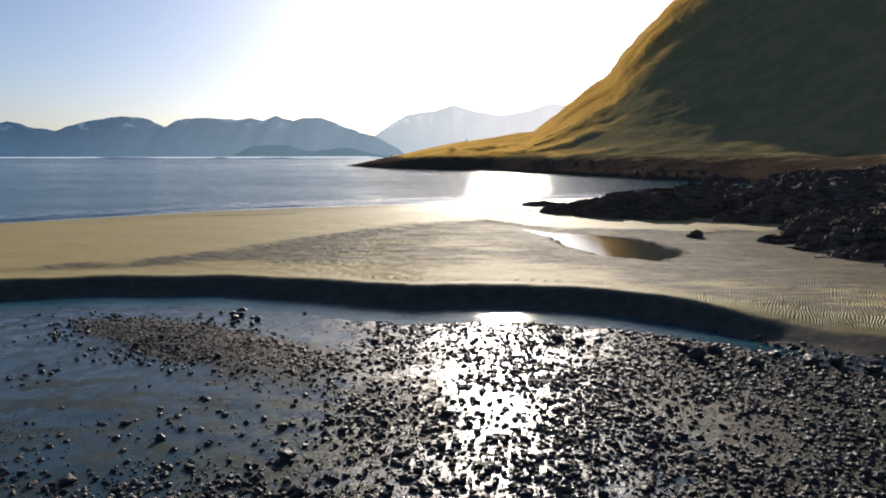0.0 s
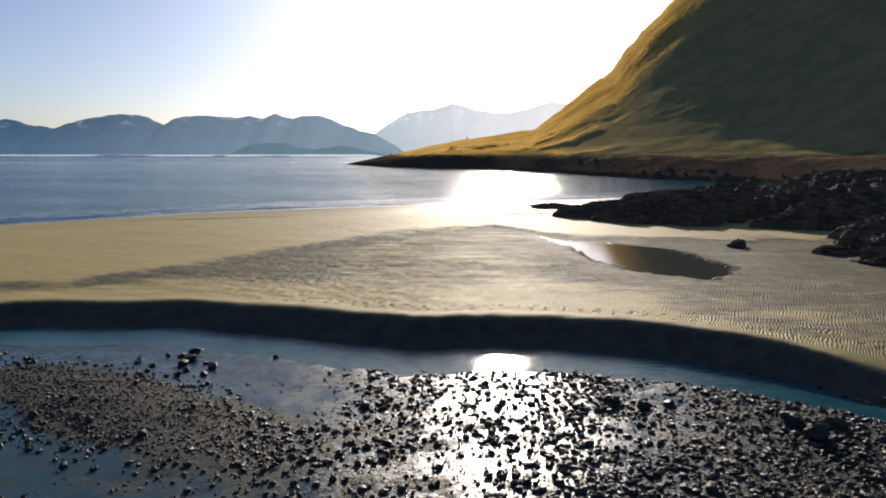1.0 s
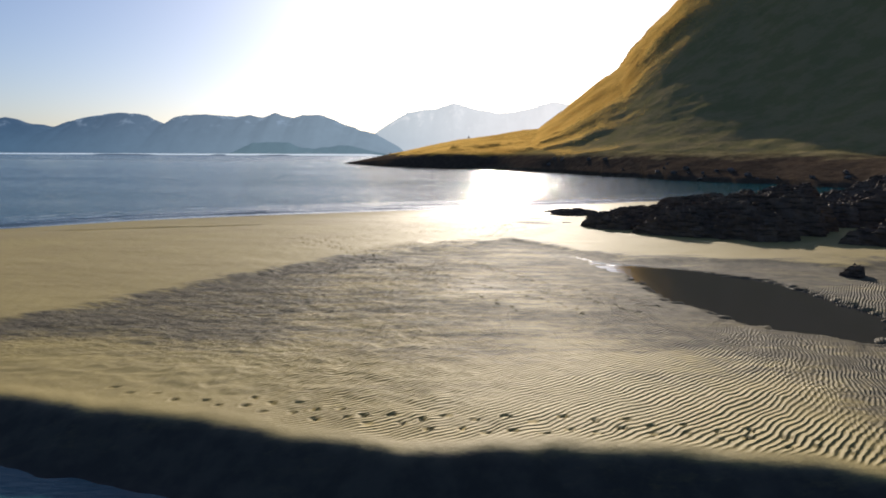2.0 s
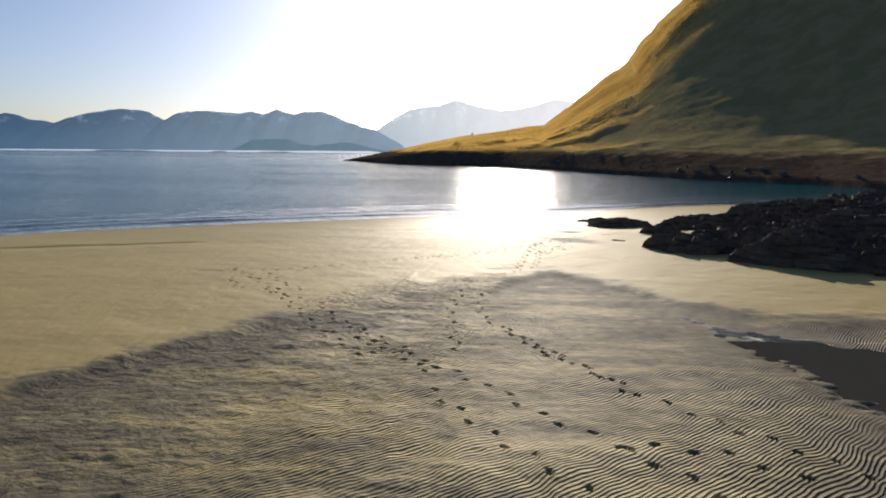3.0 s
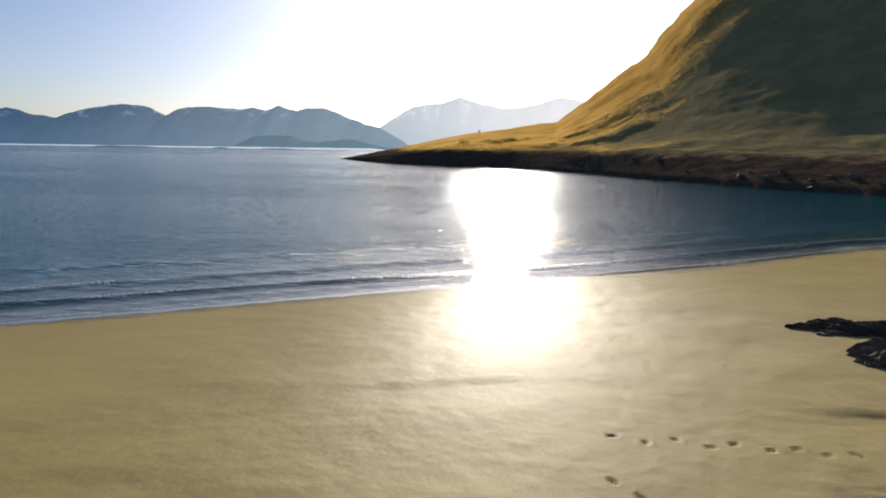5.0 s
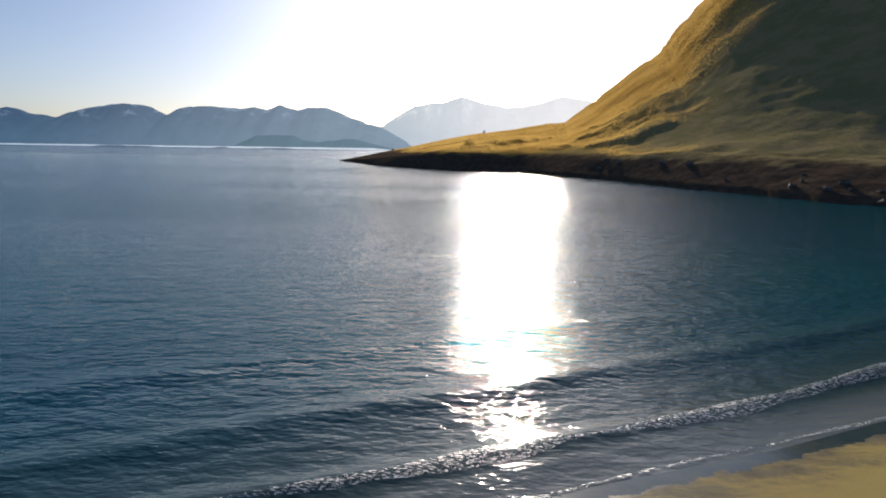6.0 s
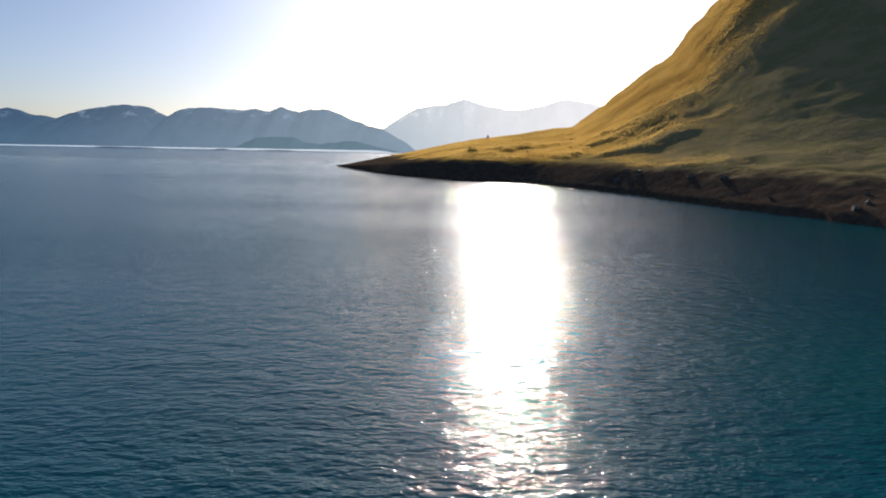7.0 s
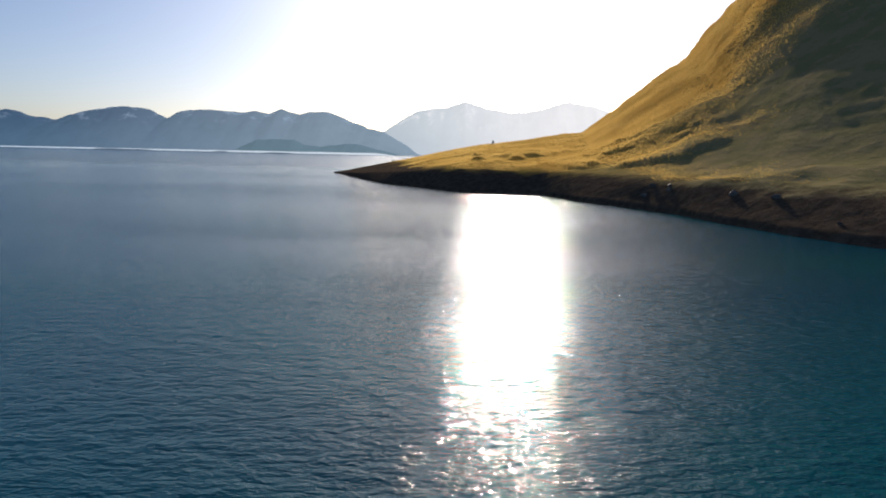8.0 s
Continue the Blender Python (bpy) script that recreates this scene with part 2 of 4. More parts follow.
# backdrop land glows by emission; sun and sky barely light it
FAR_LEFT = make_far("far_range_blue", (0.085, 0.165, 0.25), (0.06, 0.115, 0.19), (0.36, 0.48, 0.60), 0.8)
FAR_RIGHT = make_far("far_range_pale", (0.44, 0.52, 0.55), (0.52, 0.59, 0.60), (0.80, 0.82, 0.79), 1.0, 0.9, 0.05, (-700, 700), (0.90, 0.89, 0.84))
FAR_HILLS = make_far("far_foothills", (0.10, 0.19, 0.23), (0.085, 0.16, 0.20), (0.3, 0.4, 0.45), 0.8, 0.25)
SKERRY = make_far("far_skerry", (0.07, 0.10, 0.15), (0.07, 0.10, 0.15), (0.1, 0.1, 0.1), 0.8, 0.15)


# ---- shape helpers ----
def lattice(x, y, seed):
    """Smooth value noise from 0 to 1 on arrays."""
    table = np.random.RandomState(seed).rand(256, 256)
    xi, yi = np.floor(x).astype(int), np.floor(y).astype(int)
    u, v = x - xi, y - yi
    u, v = u * u * (3 - 2 * u), v * v * (3 - 2 * v)
    a, b = table[xi % 256, yi % 256], table[(xi + 1) % 256, yi % 256]
    c, d = table[xi % 256, (yi + 1) % 256], table[(xi + 1) % 256, (yi + 1) % 256]
    return (a * (1 - u) + b * u) * (1 - v) + (c * (1 - u) + d * u) * v


def fbm(x, y, seed, octaves=4, gain=0.5):
    total, amp, norm = 0.0, 1.0, 0.0
    for k in range(octaves):
        total = total + amp * lattice(x * 2 ** k + 17.3 * k, y * 2 ** k - 9.1 * k, seed + k)
        norm += amp
        amp *= gain
    return total / norm


def smooth(x, lo, hi):
    t = np.clip((x - lo) / (hi - lo), 0, 1)
    return t * t * (3 - 2 * t)


def grid_mesh(name, px, py, pz, material, attributes=None, sharp=False, wrap=False):
    """A mesh from arrays of the same two-dimensional shape."""
    rows, cols = px.shape
    me = bpy.data.meshes.new(name)
    co = np.stack([px, py, pz], -1).reshape(-1, 3).astype(np.float32)
    idx = np.arange(rows * cols, dtype=np.int32).reshape(rows, cols)
    if wrap:
        idx = np.concatenate([idx, idx[:, :1]], 1)
    quads = np.stack([idx[:-1, :-1], idx[:-1, 1:], idx[1:, 1:], idx[1:, :-1]], -1).reshape(-1, 4)
    me.vertices.add(len(co))
    me.vertices.foreach_set("co", co.ravel())
    me.loops.add(quads.size)
    me.loops.foreach_set("vertex_index", quads.ravel())
    me.polygons.add(len(quads))
    me.polygons.foreach_set("loop_start", np.arange(0, quads.size, 4, dtype=np.int32))
    me.update(calc_edges=True)
    me.polygons.foreach_set("use_smooth", np.full(len(quads), not sharp))
    for key, values in (attributes or {}).items():
        me.attributes.new(key, "FLOAT", "POINT").data.foreach_set("value", values.ravel().astype(np.float32))
    me.materials.append(material)
    return me


def spaced(*stops):
    """Grid lines: (start, step) pairs and a last end."""
    out = []
    for (a, s), (b, _) in zip(stops, stops[1:]):
        k = max(1, round((b - a) / s))
        out.append(np.linspace(a, b, k, endpoint=False))
    return np.concatenate(out + [np.array([stops[-1][0]])])


# ---- the lie of the land ----
def shore_y(x):
    return np.interp(x, [-200, -80, -50, -35, -26, -16, -10, -1, 5, 15, 29, 48, 70, 100, 300],
                     [-40, 48, 74, 88, 93.5, 98.5, 101.5, 106, 108.5, 113.5, 122, 130, 138, 150, 240])


def crest_y(x):
    wob = 0.16 * np.sin(x * 0.9) + 0.5 * (fbm(x * 0.7, 0 * x + 4, 255, 3) - 0.5)
    return wob + np.interp(x, [-80, -45, -30, -24, -18, -12, -8.4, -4, -0.3, 3.4, 6.9, 9.8, 11.6, 13, 16, 24, 40, 80],
                           [34, 31, 32, 33, 34.2, 34.4, 33.7, 32.2, 31.6, 31.9, 31.3, 29.6, 28.5, 27, 24.5, 22, 20, 18])


def band_y(x):
    wob = 2.6 * (fbm(x * 0.35, 0 * x + 2, 251, 4) - 0.5) * smooth(np.abs(x - 3.6), 0.4, 2)
    return wob + np.interp(x, [-40, -20, -15, -11, -7.8, -4.3, -2.6, 0, 3.0, 3.8, 4.6, 6.2, 9.4, 14, 22, 40],
                     [30, 39, 45.5, 53.5, 57.5, 60.4, 62.4, 63.6, 67.4, 68.0, 66.5, 63.6, 59.6, 58, 57, 56])


POOL_LEVEL = 0.90


def pool_sides(y):
    """West and east edge of the tide pool at each y."""
    west = np.interp(y, [40.8, 41.5, 43, 45, 47, 50, 52, 54, 56, 57.5, 58.8], [13.9, 12.8, 11.2, 10.0, 9.3, 9.0, 8.9, 8.7, 8.2, 7.7, 7.1])
    east = np.interp(y, [40.8, 42, 44, 46, 48, 50, 52, 54, 55, 56.3, 57.5, 58.8], [14.2, 15.6, 16.8, 16.6, 16.3, 16.0, 15.2, 13.0, 12.0, 10.0, 8.5, 7.2])
    return west, east


def pool_inside(x, y):
    """Metres inside the pool's edge, negative outside."""
    west, east = pool_sides(y)
    ends = np.minimum(y - 40.6, 59.0 - y)
    rag = 0.9 * (fbm(x * 0.9, y * 0.9, 281, 4, 0.6) - 0.5) + 1.4 * (fbm(x * 1.6, y * 3.4, 285, 3, 0.6) - 0.5)
    return np.minimum(np.minimum(x - west, east - x), ends) + rag


def land(x, y):
    """Height of beach, tidal flat and sea bed, without footprints."""
    ds = shore_y(x) - y
    beach = np.where(ds > 0, 1.25 * (1 - np.exp(-np.maximum(ds, 0) / 25)), np.maximum(ds * 0.05, -4 + 0 * ds))
    dc = y - crest_y(x)
    fade = smooth(x, 16, 11)
    south = smooth(band_y(x) - y, 0, 1.6) * smooth(y, 30, 40)
    beach = beach - 0.16 * south + 0.10 * (fbm(x * 0.25, y * 0.4, 3) - 0.5) * smooth(ds, 0, 10)
    wave = fbm(x * 0.12 + 5, y * 0.25, 11, 3)
    beach = beach + south * 0.16 * (wave - 0.5)
    for x0, x1, y0, tilt, drop in ((-38, -18, 76.5, 0.28, 0.07), (5.2, 9.8, 86.2, -0.05, 0.10), (6.0, 9.0, 93.2, 0.25, 0.08), (-8, 0, 88.0, 0.2, 0.05)):
        d = y0 + tilt * (x - (x0 + x1) / 2) - y
        beach = beach - drop * smooth(d, 0, 0.3) * smooth(d, 3.0, 0.5) * smooth(x, x0, x0 + 3) * smooth(x, x1, x1 - 2)
    # shallow tide pool
    sunk = smooth(pool_inside(x, y), -0.7, 0.5) * smooth(y, 56.5, 53.5)
    beach = beach * (1 - sunk) + (POOL_LEVEL - 0.12) * sunk
    flat = 0.34 + 0.10 * (fbm(x * 0.3, y * 0.3, 21, 4) - 0.5) - 0.24 * np.exp(-((dc + 3.1) / 1.15) ** 2) * smooth(x, 15, 11)
    flat = flat + 0.16 * np.exp(-(((x + 10.5) / 5.5) ** 2 + ((y - 24.6 + 0.45 * (x + 10.5)) / 2.2) ** 2))
    steep = smooth(dc, -2.3, 0.12) ** 1.5
    gentle = smooth(dc, -3.4, 3.5)
    k = steep * fade + gentle * (1 - fade)
    lip = 0.03 * np.exp(-((dc - 0.3) / 0.35) ** 2) * fade
    z = flat * (1 - k) + np.maximum(beach, 0.6) * k * (dc < 6) + beach * k * (dc >= 6) + lip
    z = np.where(ds < 12, beach, z)
    right = smooth(x, 26, 75) * smooth(y, -40, 10)
    return z + right * (0.8 + 1.2 * fbm(x * 0.05, y * 0.05, 31)) * smooth(ds, 0, 25)


def surface(x, y):
    return float(land(np.array([float(x)]), np.array([float(y)]))[0])


# people's tracks over the beach: polylines in plan
TRACKS = [
    [(1.9, 53.9), (1.2, 55.7), (0.6, 56.9), (-0.1, 58.6), (-0.2, 60.1), (0.1, 62.4)],
    [(1.2, 55.5), (2.2, 53.8), (3.4, 51.4), (5.0, 49.1), (6.6, 47.2), (8.4, 45.0)],
    [(0.0, 51.2), (0.8, 49.7), (2.3, 48.2), (4.3, 47.9), (5.4, 46.8), (7.0, 44.4)],
    [(2.1, 48.1), (3.0, 47.3), (4.0, 45.8), (5.0, 43.6)],
    [(-1.9, 51.4), (-0.8, 49.5), (-0.1, 48.3), (1.2, 46.5), (2.4, 44.0)],
    [(-4.6, 56.7), (-3.7, 54.5), (-1.7, 53.1), (0.0, 51.2)],
    [(3.4, 51.0), (2.4, 53.4), (1.5, 55.2), (0.3, 57.6)],
    [(-1.0, 54.2), (-1.3, 57.2), (-1.4, 59.9), (-0.8, 62.6), (-0.4, 65.5)],
    [(-2.2, 53.9), (-3.5, 55.6), (-5.7, 58.3), (-6.4, 59.7), (-9.5, 62.4)],
    [(-3.7, 53.8), (-5.4, 56.1), (-7.5, 59.4), (-8.9, 62.4)],
    [(-1.7, 52.4), (-3.1, 54.5), (-4.0, 55.5), (-5.6, 57.0)],
    [(-14.1, 66.8), (-9.4, 67.6), (-6.0, 69.8), (-3.5, 71.6), (-1.0, 73.1), (1.3, 74.7), (2.4, 76.4), (4.1, 77.8)],
    [(-4.9, 70.3), (-2.4, 71.6), (0.2, 73.0), (1.5, 74.0), (2.7, 75.7), (4.1, 76.9)],
    [(-0.3, 82.2), (2.4, 80.0), (3.7, 78.6), (4.7, 77.1)],
    [(1.8, 66.7), (2.3, 69.6), (2.9, 73.0), (3.7, 76.4), (4.8, 79.4)],
    [(2.8, 67.9), (3.6, 71.9), (3.9, 75.6), (4.4, 78.0)],
    [(3.8, 72.6), (4.5, 74.5), (5.2, 75.6), (5.7, 77.1), (6.4, 79.4)],
    [(4.8, 79.6), (7.3, 81.9), (10.8, 84.4), (13.0, 87.2), (16.4, 91.5)],
    [(4.4, 78.2), (6.9, 81.0), (9.1, 83.1), (11.9, 85.6), (15.0, 88.0)],
    [(6.0, 78.6), (8.5, 82.2), (11.2, 84.0), (12.5, 86.2)],
    [(0.2, 84.2), (4.3, 83.8), (8.2, 83.0)],
    [(-12.9, 68.0), (-10.9, 65.2), (-9.8, 63.6), (-8.7, 62.1)],
    [(-10.6, 66.4), (-9.0, 63.9), (-7.6, 62.2)],
    [(-12.0, 65.2), (-10.6, 62.7)],
    [(-10.0, 35.2), (-4.0, 33.4), (0.0, 32.6), (4.0, 32.8), (8.0, 31.8), (12.0, 29.6), (16.0, 27.0)],
    [(-6.0, 34.6), (-2.0, 33.4), (3.0, 33.4), (7.0, 32.6), (11.5, 30.8)],
    [(11.4, 77.6), (12.6, 74.0), (14.8, 71.6), (17.2, 68.4)],
]


def footprints():
    """Place, heading and depth of every print."""
    rng = random.Random(5)
    out = []
    for track in TRACKS:
        side, left = 1, 0.35
        for (ax, ay), (bx, by) in zip(track, track[1:]):
            span = math.hypot(bx - ax, by - ay)
            dx, dy = (bx - ax) / span, (by - ay) / span
            at = left
            while at < span:
                off = side * rng.uniform(0.08, 0.16)
                out.append((ax + dx * at - dy * off, ay + dy * at + dx * off,
                            math.atan2(dy, dx) + rng.uniform(-0.2, 0.2), rng.uniform(0.055, 0.095)))
                side = -side
                at += rng.uniform(0.55, 0.78)
            left = at - span
    for _ in range(24):  # trampled sand where the tracks meet
        x, y = rng.gauss(3.9, 1.0), rng.gauss(77.5, 1.6)
        out.append((x, y, rng.uniform(0, 6.28), rng.uniform(0.03, 0.07)))
    return out


def press_prints(gx, gy, z):
    for x, y, a, depth in footprints():
        i0, i1 = np.searchsorted(gx, [x - 0.5, x + 0.5])
        j0, j1 = np.searchsorted(gy, [y - 0.5, y + 0.5])
        lx, ly = np.meshgrid(gx[i0:i1] - x, gy[j0:j1] - y)
        u, v = (lx * math.cos(a) + ly * math.sin(a)) / 0.135, (-lx * math.sin(a) + ly * math.cos(a)) / 0.058
        r = np.sqrt(u * u + v * v)
        z[j0:j1, i0:i1] += -depth * smooth(r, 1.12, 0.70) + 0.2 * depth * np.exp(-((r - 1.45) / 0.3) ** 2)


def ripple_turns(x, y):
    """Wave-built ripples on the wet sand, counted crest by crest: 0.1 m apart, wider towards the bank."""
    along = -0.56 * x + 0.80 * y - 0.018 * np.maximum(x - 3, 0) ** 2
    along = along + 1.0 * (fbm(x * 0.10, y * 0.10, 151, 2) - 0.5) + 0.34 * (fbm(x * 1.1, y * 0.7, 161, 4, 0.5) - 0.5)
    ahead, base, grow, shrink = along - 36, 0.100, 0.0008, 0.0045
    north = np.log(1 + grow * np.maximum(ahead, 0) / base) / grow
    return along, np.where(ahead < 0, -np.log(1 + shrink * np.maximum(-ahead, 0) / base) / shrink, north)


def build_ground():
    gx = spaced((-4800, 600), (-600, 60), (-120, 6), (-60, 0.8), (-30, 0.4), (-13, 0.09), (-9, 0.06), (7, 0.10), (22, 0.3), (40, 1.2), (100, 30), (400, 400), (4800, 1))
    gy = spaced((-1500, 200), (-100, 8), (-20, 1.0), (8, 0.25), (27, 0.1), (31, 0.09), (44, 0.062), (81, 0.1), (86, 0.25), (116, 0.6), (150, 6), (300, 120), (4900, 1))
    px, py = np.meshgrid(gx, gy)
    z = land(px, py)
    ds, dc = shore_y(px) - py, py - crest_y(px)
    edge = band_y(px) + 3.0 * (fbm(px * 0.5, py * 0.7, 43, 4, 0.6) - 0.5) * smooth(py, 90, 50) + 1.6 * (fbm(px * 1.6, py * 2.4, 44, 3, 0.6) - 0.5)
    south = smooth(edge - py, -0.4, 1.0) * smooth(dc, 0.2, 1.0)
    n = fbm(px * 0.18, py * 0.5, 41, 4)
    rip = south * smooth(px - 2 * smooth(py, 58, 48), -10, -5) * np.clip(smooth(fbm(px * 0.12, py * 0.12, 51, 3), 0.25, 0.42) + smooth(px, 2, 6), 0, 1)
    side = (px - 3.0) * 0.735 - (py - 71.4) * 0.68 + 1.2 * (fbm(px * 0.5, py * 0.5, 57, 3) - 0.5)
    patch = smooth(side, 0.0, 0.8) * smooth(side, 4.5, 3.0) * smooth(py, 67, 69)
    rip = rip * (0.5 + 0.5 * smooth(fbm(px * 0.35, py * 0.5, 53, 3), 0.30, 0.50)) * smooth(band_y(px) - py, -0.3, 2.5)
    rip = np.maximum(rip, 0.3 * patch * smooth(px, 9, 7)) * smooth(ds, 20, 30)
    inner = smooth(edge - py, -1.0, 1.8) * smooth(dc, 0.2, 1.5)
    rim = np.exp(-((edge - py - 1.9) / 2.2) ** 2) * smooth(dc, 2, 5)
    damp_shade = 1.5 * rim * smooth(n, 0.32, 0.52)
    damp_shade = np.maximum(damp_shade, inner * (0.15 + 0.50 * smooth(dc + 7 * (fbm(px * 0.12, py * 0.3, 48, 3) - 0.5), 3, 11)))
    damp_shade = np.maximum(damp_shade, inner * 0.95 * smooth(px, -3, -8) * smooth(dc, 3, 8))
    damp_shade = np.maximum(damp_shade, inner * (0.65 * smooth(px, 0, 4) + 0.45 * smooth(px, 3, 8)) * smooth(dc, 4.0, 10.0))
    damp_shade = np.maximum(damp_shade, inner * 0.8 * smooth(px, 7, 11) * smooth(dc, 0.8, 3.5) * smooth(fbm(px * 0.25, py * 0.6, 46, 4), 0.25, 0.55))
    grain = inner * smooth(px, 3, -3) * smooth(dc, 2, 6) * (0.4 + 0.6 * smooth(px, -2, -7))
    pitted = 2.2 * np.exp(-((py - band_y(px) - 1.4) / 2.4) ** 2) * smooth(px, -8, -4.5) * smooth(px, 2.6, 0.6) * smooth(fbm(px * 0.4, py * 0.4, 49, 3), 0.3, 0.5)
    grain = np.maximum(grain, pitted)
    damp_shade = np.maximum(damp_shade, 0.2 * pitted)
    inside = pool_inside(px, py)
    hollow = smooth(inside, -0.25, 0.1) * smooth(py, 56.0, 53.0)
    tip = smooth(inside, -0.5, 0.3) * smooth(py, 52.5, 55.0)
    margin = smooth(inside, -3.2, -0.5) * smooth(px + 0.3 * (py - 46), 15, 10.5)
    rip = rip * (1 - hollow) * (1 - 0.95 * margin) * smooth(px, 22, 20)
    dark_patch = np.exp(-(((px - 6.9) / 1.8) ** 2 + ((py - 80.0 + 0.7 * (px - 6.9)) / 1.5) ** 2)) * (0.5 + n)
    swash = smooth(ds, 2.0 + 1.5 * fbm(px * 0.2, py * 0.2, 61, 3), 0.4)
    damp_shade = np.clip(np.maximum.reduce([damp_shade, hollow, 1.15 * margin, tip, 1.3 * dark_patch, swash]), 0, 1.2)
    mud = smooth(dc, -1.5, -3.2)
    # bank face damp up to its crest, which paints in its shade
    damp_shade = np.maximum(damp_shade, 1.2 * smooth(dc, 0.12, -0.35))
    stream = np.exp(-((dc + 3.0) / 1.5) ** 2)
    left = smooth(px, -3, -11) * smooth(py, 18.5, 22.5)
    bar = smooth(np.exp(-(((px + 9.8) / 6.2) ** 2 + ((py - 24.3 + 0.47 * (px + 10.5) + 1.6 * (fbm(px * 0.4, py * 0.6, 58, 3) - 0.5)) / 2.1) ** 2)), 0.2, 0.55)
    clay = smooth(px, -1.5, -5) * smooth(dc, -5, -8) * (1 - bar)
    weed = np.clip(1.3 * np.exp(-(((px + 3.6) / 3.2) ** 2 + ((py - 15.0) / 3.6) ** 2)) + 0.5 * smooth(px, 3, 8) * smooth(dc, -5, -9), 0, 1)
    film = mud * np.clip(0.33 + 0.14 * smooth(dc, -10, -6.5) + 1.2 * stream + 0.8 * left + 0.26 * clay + 0.42 * np.exp(-((px - 2.6) / 4.2) ** 2) - 2.2 * bar - 0.22 * smooth(px, 5, 9), 0, 1.3)
    film = np.maximum(film, 0.75 * tip)
    film = np.maximum(film, 1.3 * smooth(ds, 1.2, 0.1))
    z = z + 0.03 * (fbm(px * 1.3, py * 1.3, 71, 3) - 0.5) * smooth(ds, 0, 4) * (np.abs(px) < 60) * (py > -30)
    lumps = smooth(edge - py, 0, 3) * smooth(dc, 0.5, 2.5) * smooth(px, 4, -4) * smooth(px, -40, -25)
    z = z + 0.15 * lumps * (fbm(px * 1.1, py * 1.7, 73, 5, 0.62) - 0.5)
    press_prints(gx, gy, z)
    along, turns = ripple_turns(px, py)
    rip = rip * (1 + 0.15 * smooth(along, 36, 24)) * (0.75 + 0.6 * fbm(px * 0.5, py * 0.7, 55, 3))
    cross = smooth(px, 7, 11) * smooth(py, 47, 42)
    # the silt mask holds the pool bed and the bank's painted shade
    me = grid_mesh("ground", px, py, z, SAND, {"damp_shade": damp_shade, "film": film, "mud": mud, "ripple": rip * (1 - cross), "turns": turns, "sheen": smooth(ds, 30, 1), "silt_shade": np.maximum(hollow, 0.7 * smooth(dc, 0.1, -0.5)), "bar": bar,
                   "grain": grain, "clay": clay, "weed": weed, "cross_turns": (0.93 * px - 0.42 * py + 0.7 * (fbm(px * 0.9, py * 0.9, 157, 4) - 0.5)) / 0.12, "cross_ripple": 0.6 * rip * cross})
    tagged(new("ground", me), "golden rippled sand beach and dark wet tidal flat", "beach", kind="structure")


def swell(x, y):
    """Low waves running in along the shore."""
    ds, total = shore_y(x) - y, 0
    for at, height, width in ((-1.1, 0.05, 0.4), (-3.6, 0.22, 0.55), (-8.2, 0.20, 0.9), (-14.5, 0.12, 1.2)):
        line = at + 0.9 * (fbm(x * 0.05, 0 * y + at, 81, 3) - 0.5) * 3
        keep = 0.55 + 0.45 * smooth(fbm(x * 0.06 + at, 0 * y + 3, 91, 2), 0.25, 0.5)
        total = total + height * keep * np.exp(-((ds - line) / width) ** 2)
    return total


def build_sea():
    gx = spaced((-4800, 500), (-600, 50), (-150, 8), (-70, 0.7), (70, 8), (150, 50), (600, 500), (4800, 1))
    gy = spaced((0, 10), (60, 0.7), (90, 0.28), (125, 0.5), (190, 4), (400, 40), (1000, 400), (4900, 1))
    px, py = np.meshgrid(gx, gy)
    ds = shore_y(px) - py
    near = (np.abs(px) < 75) * smooth(py, 190, 140)
    chop = 0.05 * (fbm(px * 0.45, py * 0.7, 95, 3) - 0.5) * smooth(ds, -1, -6) * near
    z = swell(px, py) * near + chop
    shallow = smooth(ds, -14, 0.5)
    me = grid_mesh("water", px, py, z, WATER, {"shallow": shallow})
    tagged(new("water", me), "calm blue-green sea with small ripples and sun glitter", "sea", kind="structure")


def build_foam():
    xs = np.linspace(-70, 46, 1700)
    for k, (at, wide, lo, hi) in enumerate(((-0.15, 0.10, -48, 46), (-3.6, 0.55, -66, 46), (-8.2, 0.30, -70, -22), (-14.5, 0.35, -70, -34))):
        use = xs[(xs > lo) & (xs < hi)]
        mid = shore_y(use) - at + 0.8 * (fbm(use * 0.15, 0 * use + k, 101, 3) - 0.5)
        if at < -1:
            mid = shore_y(use) - at - 0.9 * (fbm(use * 0.05, 0 * use + at, 81, 3) - 0.5) * 3 - 0.2
        w = wide * (1 + 5.0 * smooth(use, 9, 15) * (at > -1)) * np.clip(2.0 * (fbm(use * 0.25, 0 * use + 5 * k, 111, 3) - 0.2), 0.02, 2)
        v = np.linspace(-1, 1, 7)[:, None]
        px = np.repeat(use[None], 7, 0)
        py = mid[None] + v * w[None] + 0.05 * (fbm(px * 3, v * 3 + px * 0, 121, 2) - 0.5)
        base = np.maximum(land(px, py), 0.02 + (swell(px, py) if at < -1 else 0))
        pz = base + (1 - v * v) * (0.004 + 0.008 * fbm(px * 4, py * 4, 131, 2)) + 0.015
        ob = new("foam_line", grid_mesh("foam_line", px, py, pz, FOAM))
        tagged(ob, "thin broken line of white sea foam on wet sand", "foam", kind="stuff")


